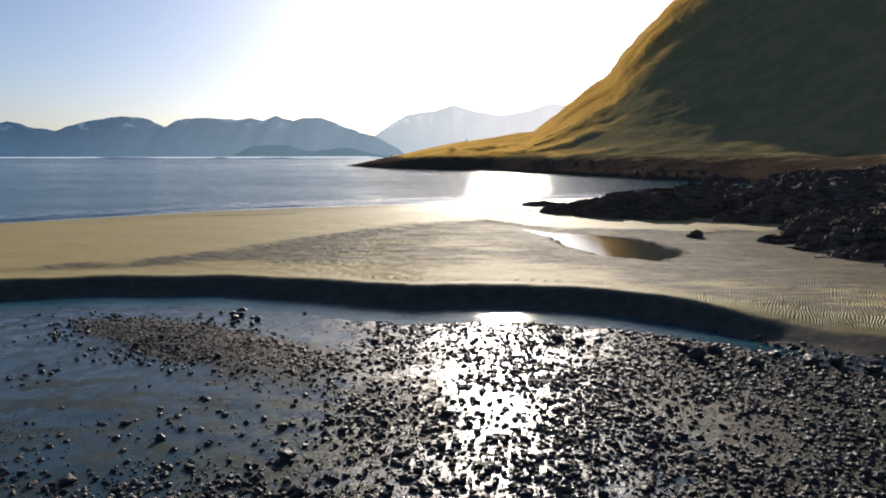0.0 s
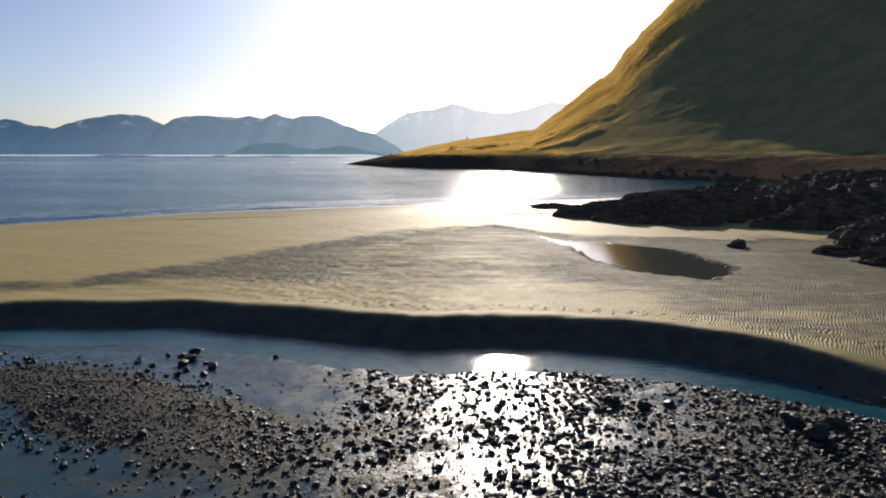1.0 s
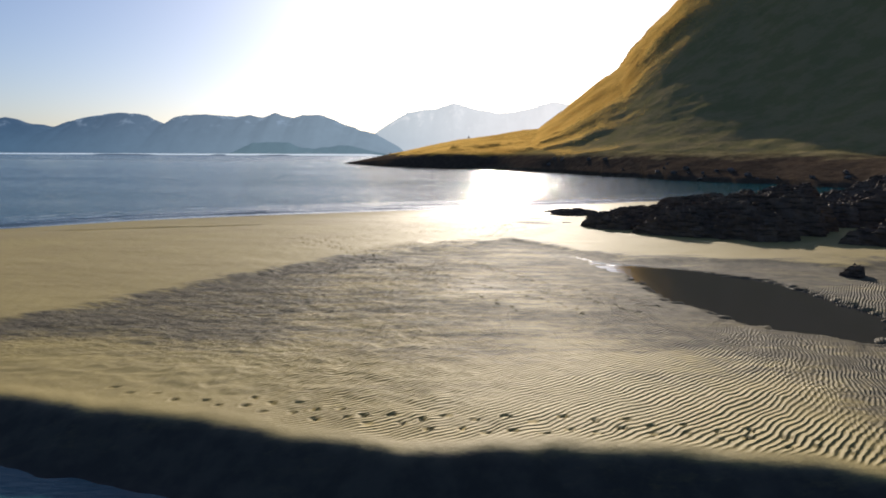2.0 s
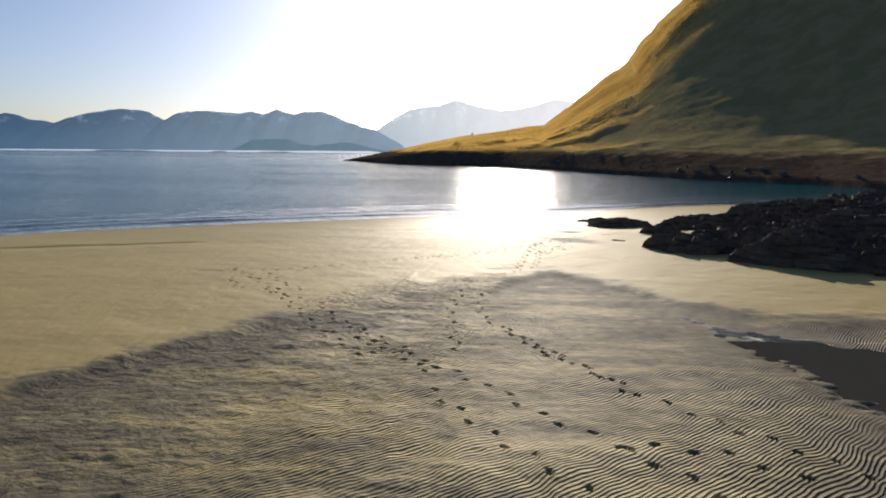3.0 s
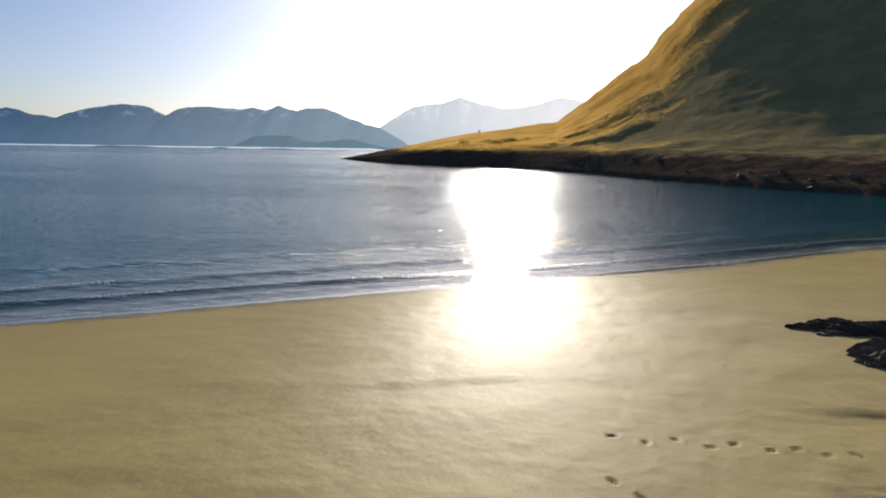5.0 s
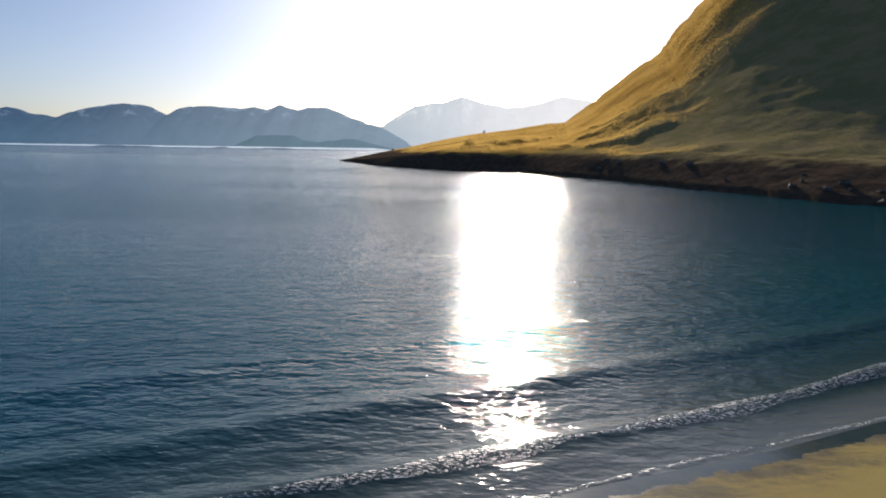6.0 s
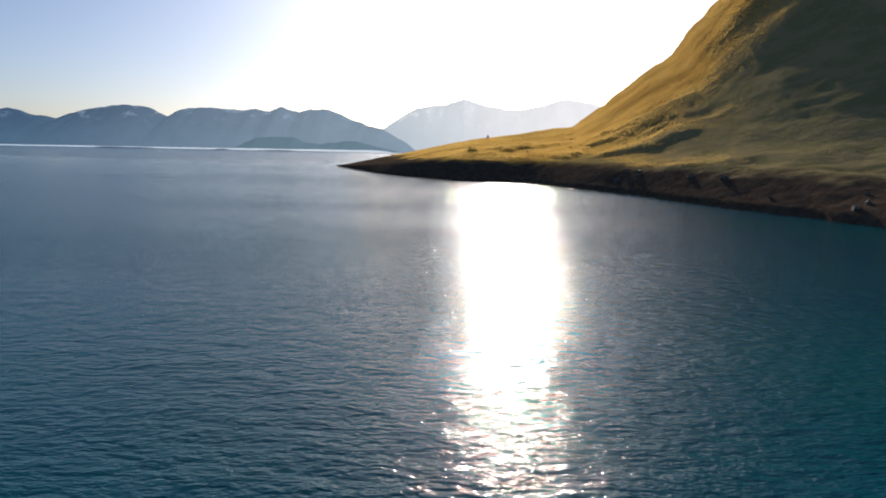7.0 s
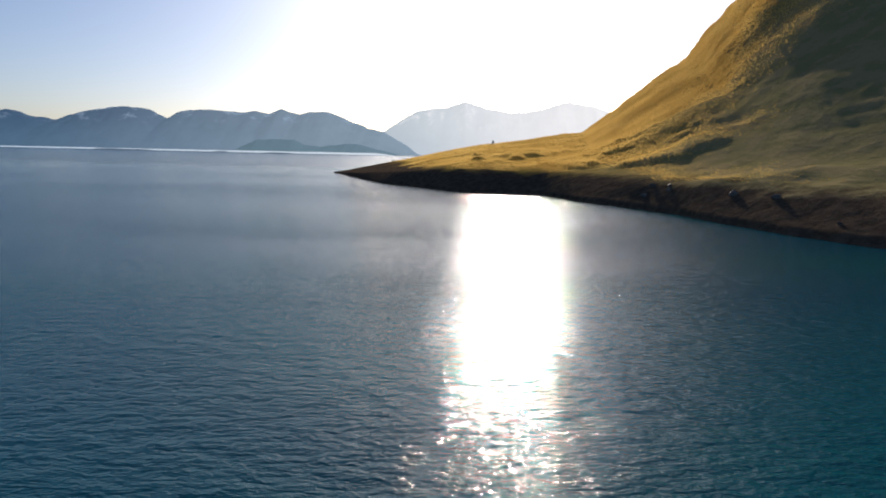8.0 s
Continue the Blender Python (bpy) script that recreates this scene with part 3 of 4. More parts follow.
def build_stream():
    """The brook left by the tide at the foot of the sand bank, and the tide pool in the sand."""
    xs = np.linspace(-45, 14.5, 240)
    v = np.linspace(-5.4, -1.6, 22)[:, None]
    px = np.repeat(xs[None], 22, 0) + 0 * v
    py = crest_y(px) + v
    tagged(new("water", grid_mesh("water", px, py, 0.285 + 0.012 * (fbm(px * 0.4, py * 0.4, 261, 2) - 0.5), STREAM)), "shallow blue-green brook at the foot of the sand bank", "stream", kind="structure")
    y = np.linspace(40.4, 56.0, 90)[:, None]
    west, east = pool_sides(y)
    px = west - 0.5 + (east - west + 1.0) * np.linspace(0, 1, 40)[None]
    tagged(new("water", grid_mesh("water", px, y + 0 * px, POOL_LEVEL + 0 * px, PUDDLE)), "still dark tide pool lying in the rippled sand", "pool", kind="structure")


# ---- headland and steep hill ----
SHORE = [(-93, 536), (-62, 450), (-38, 395), (-12, 357), (18, 347), (31, 315), (41, 285), (50, 250), (58, 226), (64, 212),
         (70, 201), (77, 194), (86, 185), (92, 168), (92, 150), (88, 125), (84, 85), (88, 30), (98, -60)]
RIDGE = [(-91, 541, 0.4), (-56, 545, 7.5), (-30, 545, 13), (6, 545, 20.5), (40, 545, 25), (66, 545, 29), (84, 542, 42), (106, 540, 61),
         (128, 540, 77), (136, 540, 90), (150, 540, 107), (172, 540, 129), (215, 540, 168), (280, 530, 235), (350, 500, 290), (450, 430, 330),
         (520, 330, 330), (560, 200, 300), (600, 50, 250)]


def build_hill():
    k = len(SHORE)
    u = np.linspace(0, k - 1, 420)
    v = np.concatenate([np.linspace(0, 0.15, 40), np.linspace(0.155, 1.0, 110), np.linspace(1.02, 1.6, 14)])
    sx, sy = (np.interp(u, range(k), [p[i] for p in SHORE]) for i in (0, 1))
    rx, ry, rz = (np.interp(u, range(k), [p[i] for p in RIDGE]) for i in (0, 1, 2))
    U, V = np.meshgrid(u, v)
    w = np.clip(V, 0, 1)
    px = sx + (rx - sx) * V
    py = sy + (ry - sy) * V + 30 * np.maximum(V - 1, 0)
    foot = np.minimum(0.42 * rz, 8.5)
    rise = np.clip((w - 0.13) / 0.87, 0, 1)
    tall = smooth(rz, 30, 130)
    shape = rise ** 1.25 * (1 - tall) + tall * (0.35 * rise + 0.65 * smooth(rise, 0.0, 1.05))
    n = fbm(px * 0.035, py * 0.035, 141, 5, 0.55)
    z = foot * smooth(w, -0.02, 0.13) ** 0.8 + (rz - foot) * shape
    amp = np.minimum(0.18 * rz + 1.5, 22) * smooth(w, 0, 0.12) * smooth(w, 1.0, 0.75)
    z = z + amp * (n - 0.5) * 0.20
    knoll = smooth(fbm(px * 0.055, py * 0.04, 145, 3), 0.46, 0.66) * smooth(rz, 8, 22) * smooth(rz, 110, 60) * smooth(w, 0.10, 0.2) * smooth(w, 0.75, 0.45)
    z = z + 1.7 * knoll
    crag = fbm(px * 0.1, py * 0.1, 151, 5, 0.6)
    z = z + (0.4 - crag * 0.8) * smooth(w, 0.0, 0.03) * smooth(w, 0.25, 0.1) * np.minimum(1, rz / 6)
    skyline = fbm(u * 2.2, 0 * u + 3, 161, 4) - 0.5
    z = z + skyline * np.minimum(0.05 * rz + 0.4, 4.0) * smooth(w, 0.7, 1.0)
    z = z - np.maximum(V - 1, 0) * rz * 1.2
    wob = 7 * (fbm(u * 1.3, 0 * u, 171, 4) - 0.5) * smooth(V, 0.1, 0.0)
    px, py = px + wob, py + wob * 0.7
    z = z - 1.2 * smooth(V, 0.012, 0.0)
    me = grid_mesh("headland", px, py, z, HILL)
    tagged(new("headland", me), "steep dark hill running down to a low golden grassy headland, tinted by glare", "hill", kind="structure")


def build_grass():
    """Tall dry grass on the headland, each tuft a few leaning blades."""
    m = Mat("dry_grass")
    tint = m.mix(m.step(m.noise(0.05, 4), 0.35, 0.65), (0.74, 0.51, 0.16), (0.60, 0.39, 0.11))
    thin, solid, both = m.n("ShaderNodeBsdfTranslucent"), m.n("ShaderNodeBsdfDiffuse"), m.n("ShaderNodeMixShader")
    m.put(thin.inputs[0], tint).put(solid.inputs[0], tint).put(both.inputs[0], 0.4)
    m.t.links.new(thin.outputs[0], both.inputs[1])
    m.t.links.new(solid.outputs[0], both.inputs[2])
    m.t.links.new(both.outputs[0], m.t.nodes["Material Output"].inputs[0])
    rng = np.random.RandomState(77)
    hill = bpy.data.objects["headland"].data
    co = np.empty(len(hill.vertices) * 3, np.float32)
    hill.vertices.foreach_get("co", co)
    co = co.reshape(164, 420, 3)
    i, j = rng.randint(26, 149, 420000), rng.randint(10, 290, 420000)
    i[:160000], j[:160000] = rng.randint(92, 149, 160000), rng.randint(118, 300, 160000)
    f, g = rng.rand(420000, 1), rng.rand(420000, 1)
    p = (co[i, j] * (1 - f) + co[i + 1, j] * f) * (1 - g) + (co[i, j + 1] * (1 - f) + co[i + 1, j + 1] * f) * g
    x, y, z = p.T
    n = fbm(x * 0.03, y * 0.03, 241, 4)
    # cover fades where the sun's golden glare on the flank fades
    thick = smooth(x - 0.45 * (y - 150) + 70 * (n - 0.5), 10, -60) * smooth(z + 12 * (n - 0.5), 6.5, 10.5)
    # extra grass below the skyline, added to stand in for golden glare
    crown = smooth(i, 92, 136) * smooth(j, 118, 150) * smooth(j, 300, 262)
    thick = np.maximum(thick, crown * (0.5 + 0.5 * n))
    keep = rng.rand(len(x)) < 0.6 * np.sqrt(thick)
    x, y, z, thick, crown = x[keep], y[keep], z[keep], thick[keep], crown[keep]
    k = len(x)
    verts = np.empty((k, 3, 3, 3))
    for b in range(3):
        a, h, w = rng.uniform(0, 6.28, k), rng.uniform(0.35, 0.75, k) * (0.35 + 0.65 * thick), rng.uniform(0.05, 0.12, k) * (1 + 1.6 * crown)
        ox, oy = x + rng.uniform(-0.4, 0.4, k), y + rng.uniform(-0.4, 0.4, k)
        verts[:, b, 0] = np.stack([ox - w * np.cos(a), oy - w * np.sin(a), z - 0.3], -1)
        verts[:, b, 1] = np.stack([ox + w * np.cos(a), oy + w * np.sin(a), z - 0.3], -1)
        verts[:, b, 2] = np.stack([ox + rng.uniform(-0.5, 0.5, k), oy + rng.uniform(-0.5, 0.5, k), z + h], -1)
    me = bpy.data.meshes.new("grass")
    me.vertices.add(k * 9)
    me.vertices.foreach_set("co", verts.astype(np.float32).ravel())
    me.loops.add(k * 9)
    me.loops.foreach_set("vertex_index", np.arange(k * 9, dtype=np.int32))
    me.polygons.add(k * 3)
    me.polygons.foreach_set("loop_start", np.arange(0, k * 9, 3, dtype=np.int32))
    me.update(calc_edges=True)
    me.materials.append(m.m)
    tagged(new("grass", me), "tall golden dry grass glowing against the sun, spread to mimic glare", "grass", kind="stuff")


# ---- distance ----
def build_range(name, label, ridge, y0, depth, material, seed, rough):
    across = 320 if rough > 2 else 48
    xs = np.linspace(ridge[0][0], ridge[-1][0], across)
    top = np.interp(xs, [p[0] for p in ridge], [p[1] for p in ridge])
    top = top + rough * (fbm(xs * 0.02, 0 * xs, seed, 4) - 0.5)
    v = np.linspace(-1, 0.6, 24)[:, None]
    px = np.repeat(xs[None], 24, 0) + 0 * v
    py = y0 + depth * v + 0 * px
    body = (1 - np.abs(v) ** 1.3 * np.where(v > 0, 1.6, 1.0))
    relief = 1 + 0.35 * (fbm(px * 0.006, py * 0.006, seed + 5, 5) - 0.5) * smooth(np.abs(v), 0, 0.25)
    pz = np.maximum(top * np.maximum(body, -0.1) * relief, -8)
    tagged(new(name, grid_mesh(name, px, py, pz, material)), label, "mountains", kind="structure")


def build_distance():
    # ranges and skerries carry painted haze and glow of their own
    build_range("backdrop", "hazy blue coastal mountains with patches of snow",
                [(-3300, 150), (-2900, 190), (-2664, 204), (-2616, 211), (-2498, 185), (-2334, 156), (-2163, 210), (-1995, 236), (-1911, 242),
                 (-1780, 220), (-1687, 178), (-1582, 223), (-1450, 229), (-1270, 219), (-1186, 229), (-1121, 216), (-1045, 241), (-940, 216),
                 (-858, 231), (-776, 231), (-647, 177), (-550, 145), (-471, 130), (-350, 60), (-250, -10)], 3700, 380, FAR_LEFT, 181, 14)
    build_range("backdrop", "pale glowing mountains fading into painted bright haze",
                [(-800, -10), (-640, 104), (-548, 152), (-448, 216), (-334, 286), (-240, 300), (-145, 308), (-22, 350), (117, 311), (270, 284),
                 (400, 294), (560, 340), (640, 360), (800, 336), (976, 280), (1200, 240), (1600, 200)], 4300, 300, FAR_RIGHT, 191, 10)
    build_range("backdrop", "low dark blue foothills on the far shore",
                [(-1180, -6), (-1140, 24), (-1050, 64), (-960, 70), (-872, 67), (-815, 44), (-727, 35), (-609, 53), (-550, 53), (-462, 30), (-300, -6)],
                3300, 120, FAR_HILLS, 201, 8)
    # low glowing strip, added to draw the bright line at the far waterline
    build_range("backdrop", "added glowing strip for the bright line along the far shore",
                [(-2900, -3), (-2700, 5), (-1900, 6), (-1300, 7), (-700, 9), (-420, 10), (-330, -3)], 3150, 20, FAR_GLOW_LINE, 206, 2)
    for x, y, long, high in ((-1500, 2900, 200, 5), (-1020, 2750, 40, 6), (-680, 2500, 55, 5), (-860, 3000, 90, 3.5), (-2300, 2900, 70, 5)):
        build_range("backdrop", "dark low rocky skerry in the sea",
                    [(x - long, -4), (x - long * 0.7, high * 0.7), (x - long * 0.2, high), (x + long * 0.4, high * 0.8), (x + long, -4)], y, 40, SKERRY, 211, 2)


# ---- rocks ----
def outcrop_mesh(seed, rx, ry, h, rings=56, spokes=132):
    rng = np.random.RandomState(seed)
    r = np.linspace(0.0, 1.0, rings)[:, None]
    a = np.linspace(0, 2 * math.pi, spokes, endpoint=False)[None]
    ox, oy = rng.rand(2) * 200
    rim = 0.30 + 1.28 * fbm(np.cos(a) * 1.9 + ox, np.sin(a) * 1.9 + oy, seed + 1, 5, 0.65)
    px, py = r * rim * np.cos(a) * rx, r * rim * np.sin(a) * ry
    f = 1.3 / max(0.6, min(rx, ry))
    crag = 1 - np.abs(2 * fbm(px * f + ox, py * f + oy, seed + 2, 5, 0.6) - 1)
    lump = fbm(px * f * 0.6 + oy, py * f * 0.6, seed + 3, 3)
    dome = np.clip(1 - r ** 3.4, 0, 1) ** 0.7
    z = h * dome * (0.25 + 0.75 * lump + 0.55 * (crag - 0.6))
    tilt = 0.10 * h * (px / rx)
    step = 0.11 * h + 0.07
    bed = 0.10 * px + 0.16 * py + 0.5 * step * lump
    level = (z + bed) / step
    part_up = level - np.floor(level)
    ledge = (np.floor(level) + smooth(part_up, 0.55, 1.0)) * step - bed
    z = 0.35 * z + 0.65 * ledge + tilt * dome
    rug = 1 - np.abs(2 * fbm(px * 1.3 + ox, py * 1.9, seed + 5, 5, 0.68) - 1)
    z = z + (0.30 * min(h, 2.2) * (rug - 0.6) + 0.10 * min(h, 1.5) * (fbm(px * 3.5, py * 3.5, seed + 4, 3, 0.7) - 0.5)) * dome - 0.35 * smooth(r, 0.86, 1.0)
    return grid_mesh("rock_outcrop", px + 0 * z, py + 0 * z, z, SHORE_ROCK, sharp=True, wrap=True)


OUTCROPS = [
    (12.8, 90.6, 3.0, 1.7, 0.9, 8), (12.6, 94.6, 2.9, 1.1, 0.5, -6), (14.5, 84.8, 1.6, 1.2, 1.0, 12),
    (14.2, 75.2, 3.4, 2.0, 1.5, -25), (17.6, 70.4, 3.6, 2.2, 2.0, -35), (22.5, 68.5, 4.0, 3.0, 2.4, -10), (19.0, 73.0, 4.6, 3.0, 2.6, -30), (25.5, 74.0, 6.5, 4.2, 4.0, -15), (17.2, 79.4, 2.8, 1.4, 1.2, 5),
    (22.0, 81.0, 4.4, 2.4, 2.4, 10), (18.4, 88.2, 2.2, 1.0, 0.7, 5), (21.0, 93.0, 3.4, 1.6, 1.1, 12), (27.0, 91.5, 5.6, 3.0, 2.4, 5), (35.0, 93.0, 7.0, 4.0, 3.4, 15),
    (36.0, 80.0, 8.5, 6.5, 3.6, 0), (50.0, 86.0, 12.0, 9.0, 4.6, 20), (45.0, 68.0, 9.0, 6.0, 3.6, 0), (34.0, 64.0, 6.0, 3.2, 2.8, -10),
    (30.0, 46.5, 4.0, 4.4, 2.6, 0), (36.0, 42.0, 5.0, 5.0, 3.6, 0), (30.5, 38.0, 3.2, 2.0, 1.6, 0), (44.0, 54.0, 8.0, 7.0, 3.6, 0), (33.5, 54.5, 4.5, 3.4, 2.2, 15), (39.0, 49.0, 5.0, 4.0, 3.0, 0), (28.2, 42.0, 2.4, 1.6, 1.0, 20), (27.0, 45.6, 1.8, 1.1, 0.7, -10), (26.4, 49.8, 1.5, 0.8, 0.8, 0),
    (62.0, 60.0, 13.0, 12.0, 5.0, 0), (66.0, 102.0, 14.0, 12.0, 5.0, 0), (55.0, 34.0, 12.0, 10.0, 4.0, 0), (21.0, 53.0, 0.75, 0.6, 0.75, 30),
]


def build_outcrops():
    for k, (x, y, rx, ry, h, turn) in enumerate(OUTCROPS):
        ob = new("rock_outcrop", outcrop_mesh(300 + 7 * k, rx, ry, h))
        ob.matrix_world = pose(x, y, surface(x, y) - 0.08, 0, 0, turn)
        size = "small low" if h < 1.1 else "broad layered" if h < 3 else "high craggy"
        tagged(ob, f"{size} dark brown rock outcrop rising from the sand", "rock", group="shore rocks")


def stone_mesh(name, seed, level, material, flat=0.65):
    bm = bmesh.new()
    bmesh.ops.create_icosphere(bm, subdivisions=level, radius=0.5)
    rng = random.Random(seed)
    off = Vector((rng.uniform(0, 50), rng.uniform(0, 50), rng.uniform(0, 50)))
    planes = [(Vector((rng.gauss(0, 1), rng.gauss(0, 1), rng.gauss(0, 0.7))).normalized(), rng.uniform(0.24, 0.44)) for _ in range(13)]
    sx, sy = rng.uniform(0.85, 1.25), rng.uniform(0.75, 1.05)
    for vert in bm.verts:
        p = vert.co * (1 + 0.5 * noise.noise(vert.co * 1.6 + off))
        for nrm, far in planes:  # broken faces
            d = p.dot(nrm) - far
            if d > 0:
                p = p - nrm * d * 0.94
        vert.co = (p.x * sx, p.y * sy, p.z * flat)
    me = bpy.data.meshes.new(name)
    bm.to_mesh(me)
    bm.free()
    me.polygons.foreach_set("use_smooth", np.full(len(me.polygons), False))
    me.materials.append(material)
    return me


def stony(x, y):
    """How thickly stones lie on the tidal flat."""
    dc = y - crest_y(x)
    right = smooth(x, -5, 1) * smooth(dc, -3.9, -5.3)
    bar = 1.4 * np.exp(-(((x + 9.6) / 5.4) ** 2 + ((y - 23.9 + 0.45 * (x + 10.5)) / 1.9) ** 2) * 1.3)
    near = smooth(y, 14.5, 12.0)
    some = 0.10 * smooth(dc, -6, -9)
    edge = smooth(x, 9, 13) * smooth(dc, -1.6, -3.0)
    clump = smooth(fbm(x * 0.45, y * 0.45, 221, 4), 0.30, 0.58)
    glade = smooth(np.abs(x - 1.2 - 0.04 * (y - 20)), 0.6, 3.0)
    return np.clip(np.maximum.reduce([right * (0.5 + 0.5 * glade), 0.95 * bar, near, edge]) * (0.32 + 0.68 * clump) + some * clump, 0, 1)


def build_stones():
    shapes = [stone_mesh("stone", 40 + k, 3, STONE, 0.55 + 0.05 * (k % 4)) for k in range(9)]
    rng = np.random.RandomState(9)
    big = [(-4.0, 15.9, 0.36), (-3.5, 14.3, 0.49), (0.4, 14.8, 0.40), (-1.2, 17.1, 0.30), (-2.7, 12.6, 0.49), (-8.1, 12.8, 0.53), (-7.0, 15.1, 0.40), (-9.4, 27.6, 0.49),
           (-9.0, 27.0, 0.33), (-10.4, 27.4, 0.26), (-8.3, 26.6, 0.30), (4.9, 24.5, 0.66), (5.7, 24.2, 0.53), (6.5, 24.4, 0.46), (9.6, 23.3, 0.86), (9.6, 22.2, 0.92), (10.6, 23.0, 0.59),
           (11.5, 21.6, 0.73), (12.6, 22.5, 0.53), (13.6, 21.7, 0.66), (14.4, 21.7, 0.73), (15.2, 20.9, 0.66), (16.2, 20.5, 0.86), (17.5, 20.6, 0.66), (18.6, 19.6, 0.86),
           (-9.6, 29.1, 0.46), (-9.9, 28.6, 0.34), (-9.4, 28.2, 0.52), (-8.2, 27.3, 0.44), (-9.1, 26.4, 0.36), (-11.1, 27.8, 0.42), (-9.5, 29.6, 0.30), (-8.7, 27.8, 0.28), (-10.4, 28.6, 0.30), (-6.4, 28.6, 0.26)]
    n = 0
    while len(big) < 290 and n < 40000:
        n += 1
        x, y = rng.uniform(-14, 18), rng.uniform(10.5, 27)
        if rng.rand() < float(stony(np.array([x]), np.array([y]))[0]) ** 1.3:
            big.append((x, y, 0.17 + 0.24 * rng.rand() ** 2.5))
    for k, (x, y, s) in enumerate(big):
        ob = new("stone", shapes[k % 9])
        ob.matrix_world = pose(x, y, surface(x, y) + 0.14 * s, rng.uniform(-15, 15), rng.uniform(-15, 15), rng.uniform(0, 360)) @ Matrix.Diagonal((s, s, s * rng.uniform(0.8, 1.15), 1))
        tagged(ob, "wet dark boulder with weed on the tidal flat" if s > 0.7 else "wet dark stone lying on the tidal flat", "stone", group="stones on the tidal flat")
    # pebbles past counting
    count = 170000
    x, y = rng.uniform(-30, 30, count), rng.uniform(8.5, 29, count)
    keep = rng.rand(count) < stony(x, y) * 0.7 * smooth(y, 8.5, 10.5) * smooth(np.abs(x), 30, 22)
    x, y = x[keep], y[keep]
    gx, gy = rng.uniform(-17, -3, 15000), rng.uniform(18, 30, 15000)  # shingle bar
    keep = rng.rand(15000) < smooth(np.exp(-(((gx + 9.8) / 6.0) ** 2 + ((gy - 24.3 + 0.47 * (gx + 10.5)) / 1.9) ** 2)), 0.2, 0.6)
    x, y = np.concatenate([x, gx[keep]]), np.concatenate([y, gy[keep]])
    s = 0.045 + 0.15 * rng.rand(len(x)) ** 3.5
    s = s * (1 - 0.45 * smooth(np.exp(-(((x + 10.0) / 5.5) ** 2 + ((y - 24.2 + 0.45 * (x + 10.5)) / 2.0) ** 2)), 0.2, 0.6))
    verts, faces, start = [], [], 0
    for level, pick in ((1, s < 0.14), (2, s >= 0.14)):
        bm = bmesh.new()
        bmesh.ops.create_icosphere(bm, subdivisions=level, radius=0.5)
        bm.verts.ensure_lookup_table()
        vs = np.array([v.co for v in bm.verts])
        fs = np.array([[v.index for v in f.verts] for f in bm.faces])
        bm.free()
        ax, ay, size = x[pick], y[pick], s[pick]
        k = len(ax)
        turn = rng.uniform(0, 6.28, k)
        jit = 1 + 0.5 * (rng.rand(k, len(vs)) - 0.5)
        p = vs[None] * jit[..., None] * np.stack([size * rng.uniform(0.8, 1.4, k), size, size * rng.uniform(0.45, 0.9, k)], -1)[:, None]
        cx, sn = np.cos(turn)[:, None], np.sin(turn)[:, None]
        qx, qy = p[..., 0] * cx - p[..., 1] * sn + ax[:, None], p[..., 0] * sn + p[..., 1] * cx + ay[:, None]
        qz = p[..., 2] + (land(ax, ay) + 0.15 * size)[:, None]
        verts += np.stack([qx, qy, qz], -1).reshape(-1, 3).tolist()
        faces += (fs[None] + (start + np.arange(k) * len(vs))[:, None, None]).reshape(-1, 3).tolist()
        start = len(verts)
    me = bpy.data.meshes.new("pebble_bed")
    me.from_pydata(verts, [], faces)
    me.materials.append(STONE)
    tagged(new("pebble_bed", me), "dense bed of small wet grey pebbles and gravel", "pebbles", kind="stuff")


def driftwood(x, y, long, thick, turn):
    bm = bmesh.new()
    rng = random.Random(int(x * 100))
    rings = []
    for i in range(8):
        t = i / 7
        r = thick * (1 - 0.45 * t) * rng.uniform(0.85, 1.15)
        c = Vector((long * (t - 0.5), 0.06 * long * math.sin(3 * t + x), 0.05 * long * rng.uniform(0, 0.5)))
        rings.append([bm.verts.new(c + Vector((0, r * math.cos(a), r * math.sin(a)))) for a in (k * math.pi / 3 for k in range(6))])
    for a, b in zip(rings, rings[1:]):
        for k in range(6):
            bm.faces.new((a[k], a[(k + 1) % 6], b[(k + 1) % 6], b[k]))
    bm.faces.new(rings[0][::-1])
    bm.faces.new(rings[-1])
    me = bpy.data.meshes.new("driftwood")
    bm.to_mesh(me)
    bm.free()
    me.materials.append(WOOD if thick < 0.09 else KELP)
    ob = new("driftwood", me)
    ob.matrix_world = pose(x, y, surface(x, y) + 0.4 * thick, 0, 0, turn)
    tagged(ob, "weathered grey driftwood stick lying on the sand" if thick < 0.09 else "dark waterlogged log lying among the rocks", "driftwood", group="driftwood")


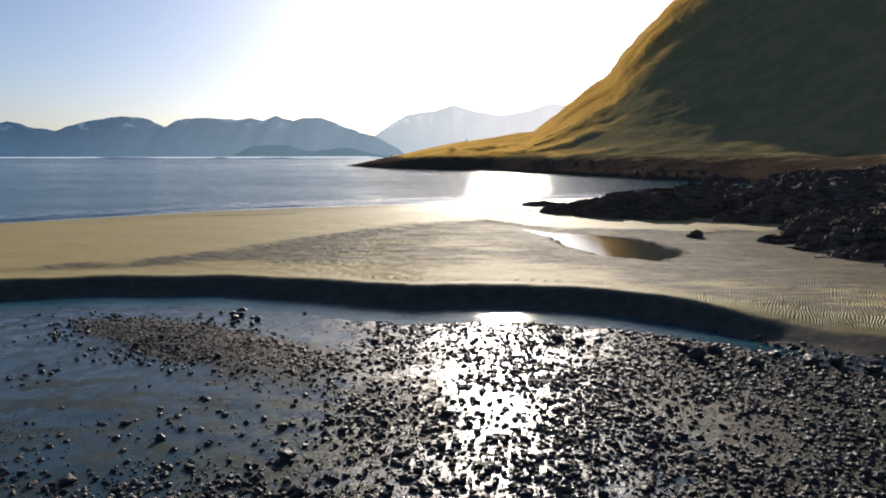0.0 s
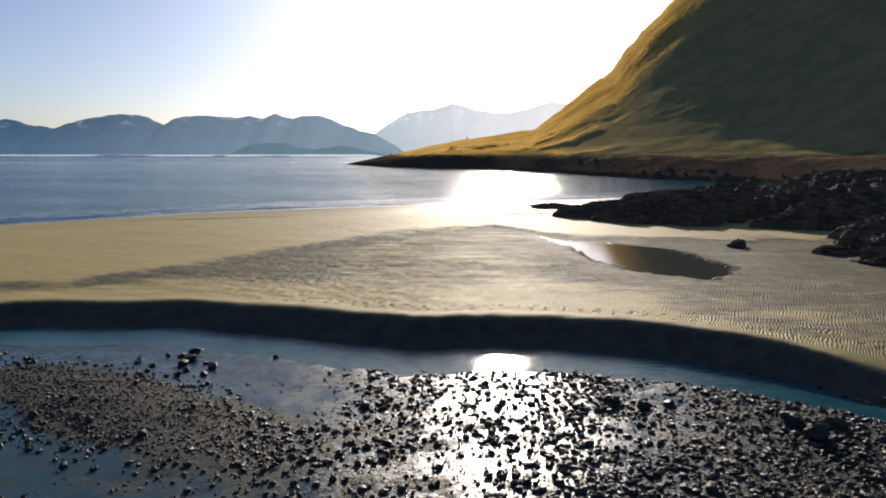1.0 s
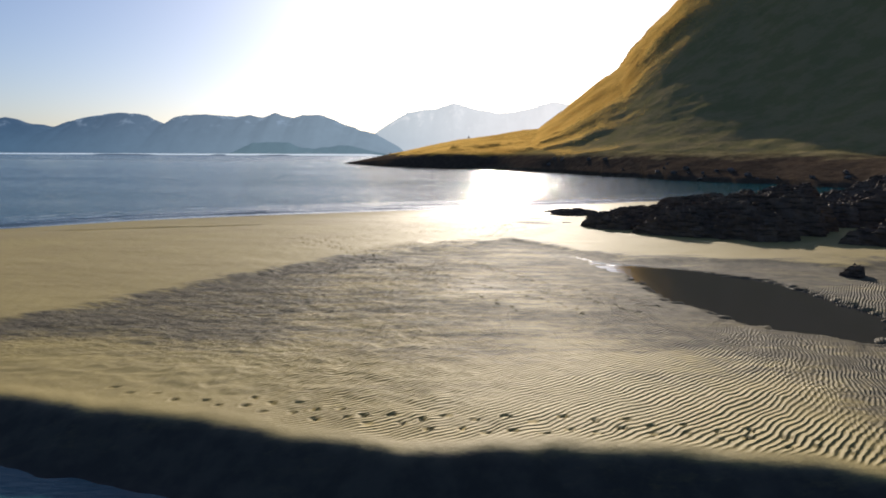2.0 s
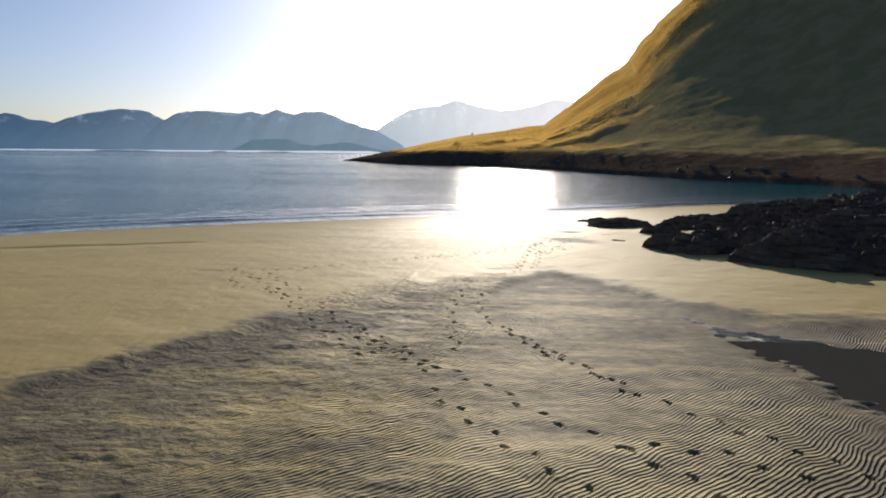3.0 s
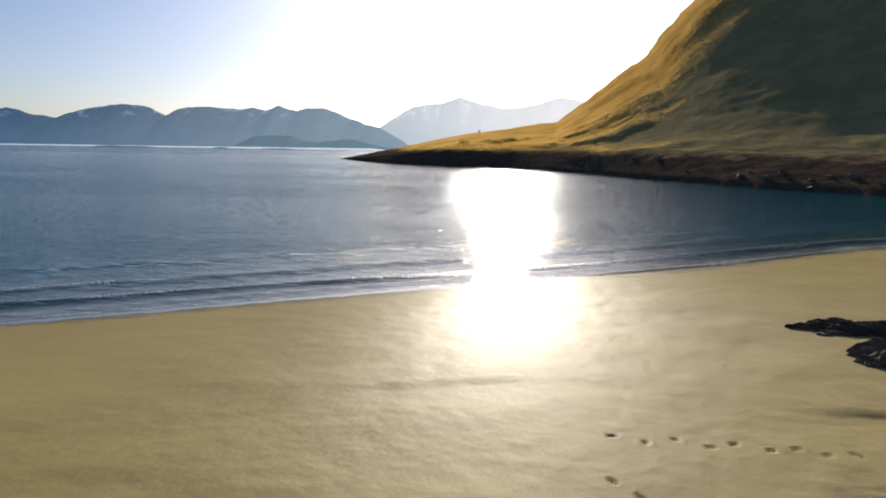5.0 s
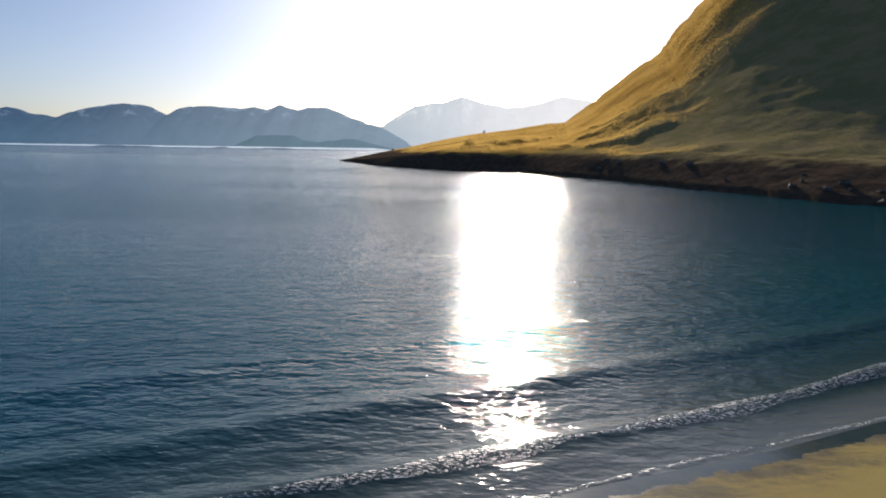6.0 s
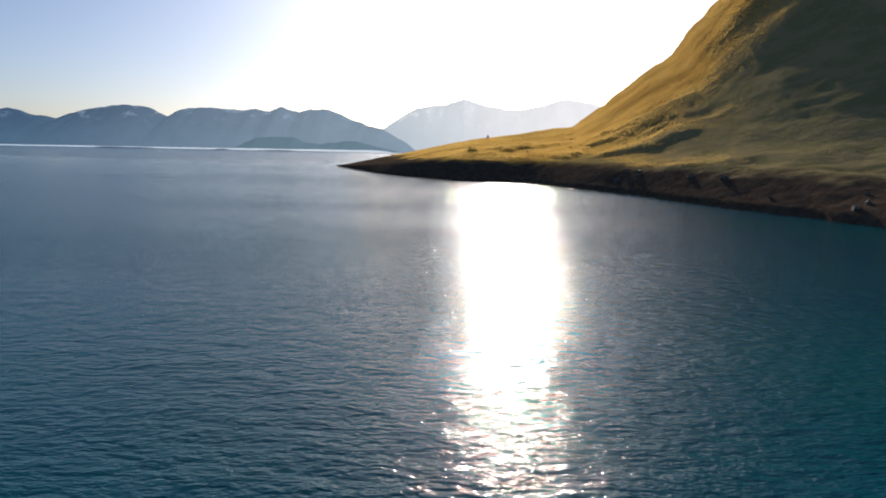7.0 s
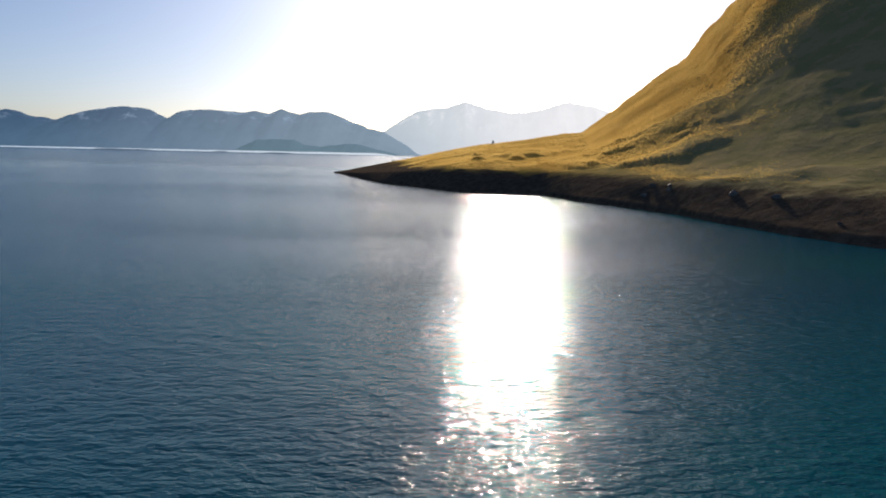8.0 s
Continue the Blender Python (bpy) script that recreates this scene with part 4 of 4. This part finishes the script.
def cairn(x, y, z, size):
    """A heap of stones on the skyline; each stone is a part."""
    base = tagged(new("cairn"), "small stone cairn on the grassy headland", "cairn", group="cairns")
    base.location = (x, y, z)
    rng = random.Random(int(x))
    mesh = stone_mesh("cairn_stone", 500, 2, PALE_ROCK, 0.8)
    for level, count in enumerate((6, 5, 3, 2, 1)):
        for k in range(count):
            a = 6.28 * k / count + level
            r = size * 0.45 * (count / 6 if count > 1 else 0)
            ob = new("stone", mesh)
            ob.parent = base
            ob.matrix_local = pose(r * math.cos(a), r * math.sin(a), size * (0.12 + 0.24 * level), 0, 0, rng.uniform(0, 360)) @ Matrix.Scale(size * rng.uniform(0.42, 0.55), 4)


def build_small_things():
    for row in ((10.2, 80.1, 0.9, 0.05, -25), (27.2, 44.0, 1.8, 0.08, 10), (26.0, 46.5, 1.5, 0.07, -18), (28.4, 41.0, 2.0, 0.10, 20), (25.5, 42.2, 1.2, 0.06, 5),
                (16.8, 69.2, 1.1, 0.06, -30), (18.6, 87.0, 0.9, 0.06, 12)):
        driftwood(*row)
    cairn(-55, 541, 7.4, 1.3)
    cairn(9, 543, 20.8, 1.4)
    shapes = [stone_mesh("boulder", 600 + k, 3, PALE_ROCK, 0.7) for k in range(4)]
    rng = random.Random(21)
    for k in range(26):
        u = rng.uniform(5.2, 12.8)
        i, f = int(u), u - int(u)
        x = SHORE[i][0] * (1 - f) + SHORE[i + 1][0] * f + rng.uniform(1, 9)
        y = SHORE[i][1] * (1 - f) + SHORE[i + 1][1] * f + rng.uniform(2, 8)
        hit = hill_tree.ray_cast((x, y, 400), (0, 0, -1))[0]
        z = hit.z if hit is not None else 1.0
        size = rng.uniform(0.9, 2.4)
        ob = new("boulder", shapes[k % 4])
        ob.matrix_world = pose(x, y, z + 0.12 * size, rng.uniform(-20, 20), rng.uniform(-20, 20), rng.uniform(0, 360)) @ Matrix.Scale(size, 4)
        tagged(ob, "pale weathered boulder on the rocky shore below the hill", "boulder", group="boulders below the hill")


build_ground()
build_sea()
build_foam()
build_stream()
build_hill()
build_grass()
build_distance()
build_outcrops()
build_stones()
hill_tree = BVHTree.FromObject(bpy.data.objects["headland"], bpy.context.evaluated_depsgraph_get())
build_small_things()
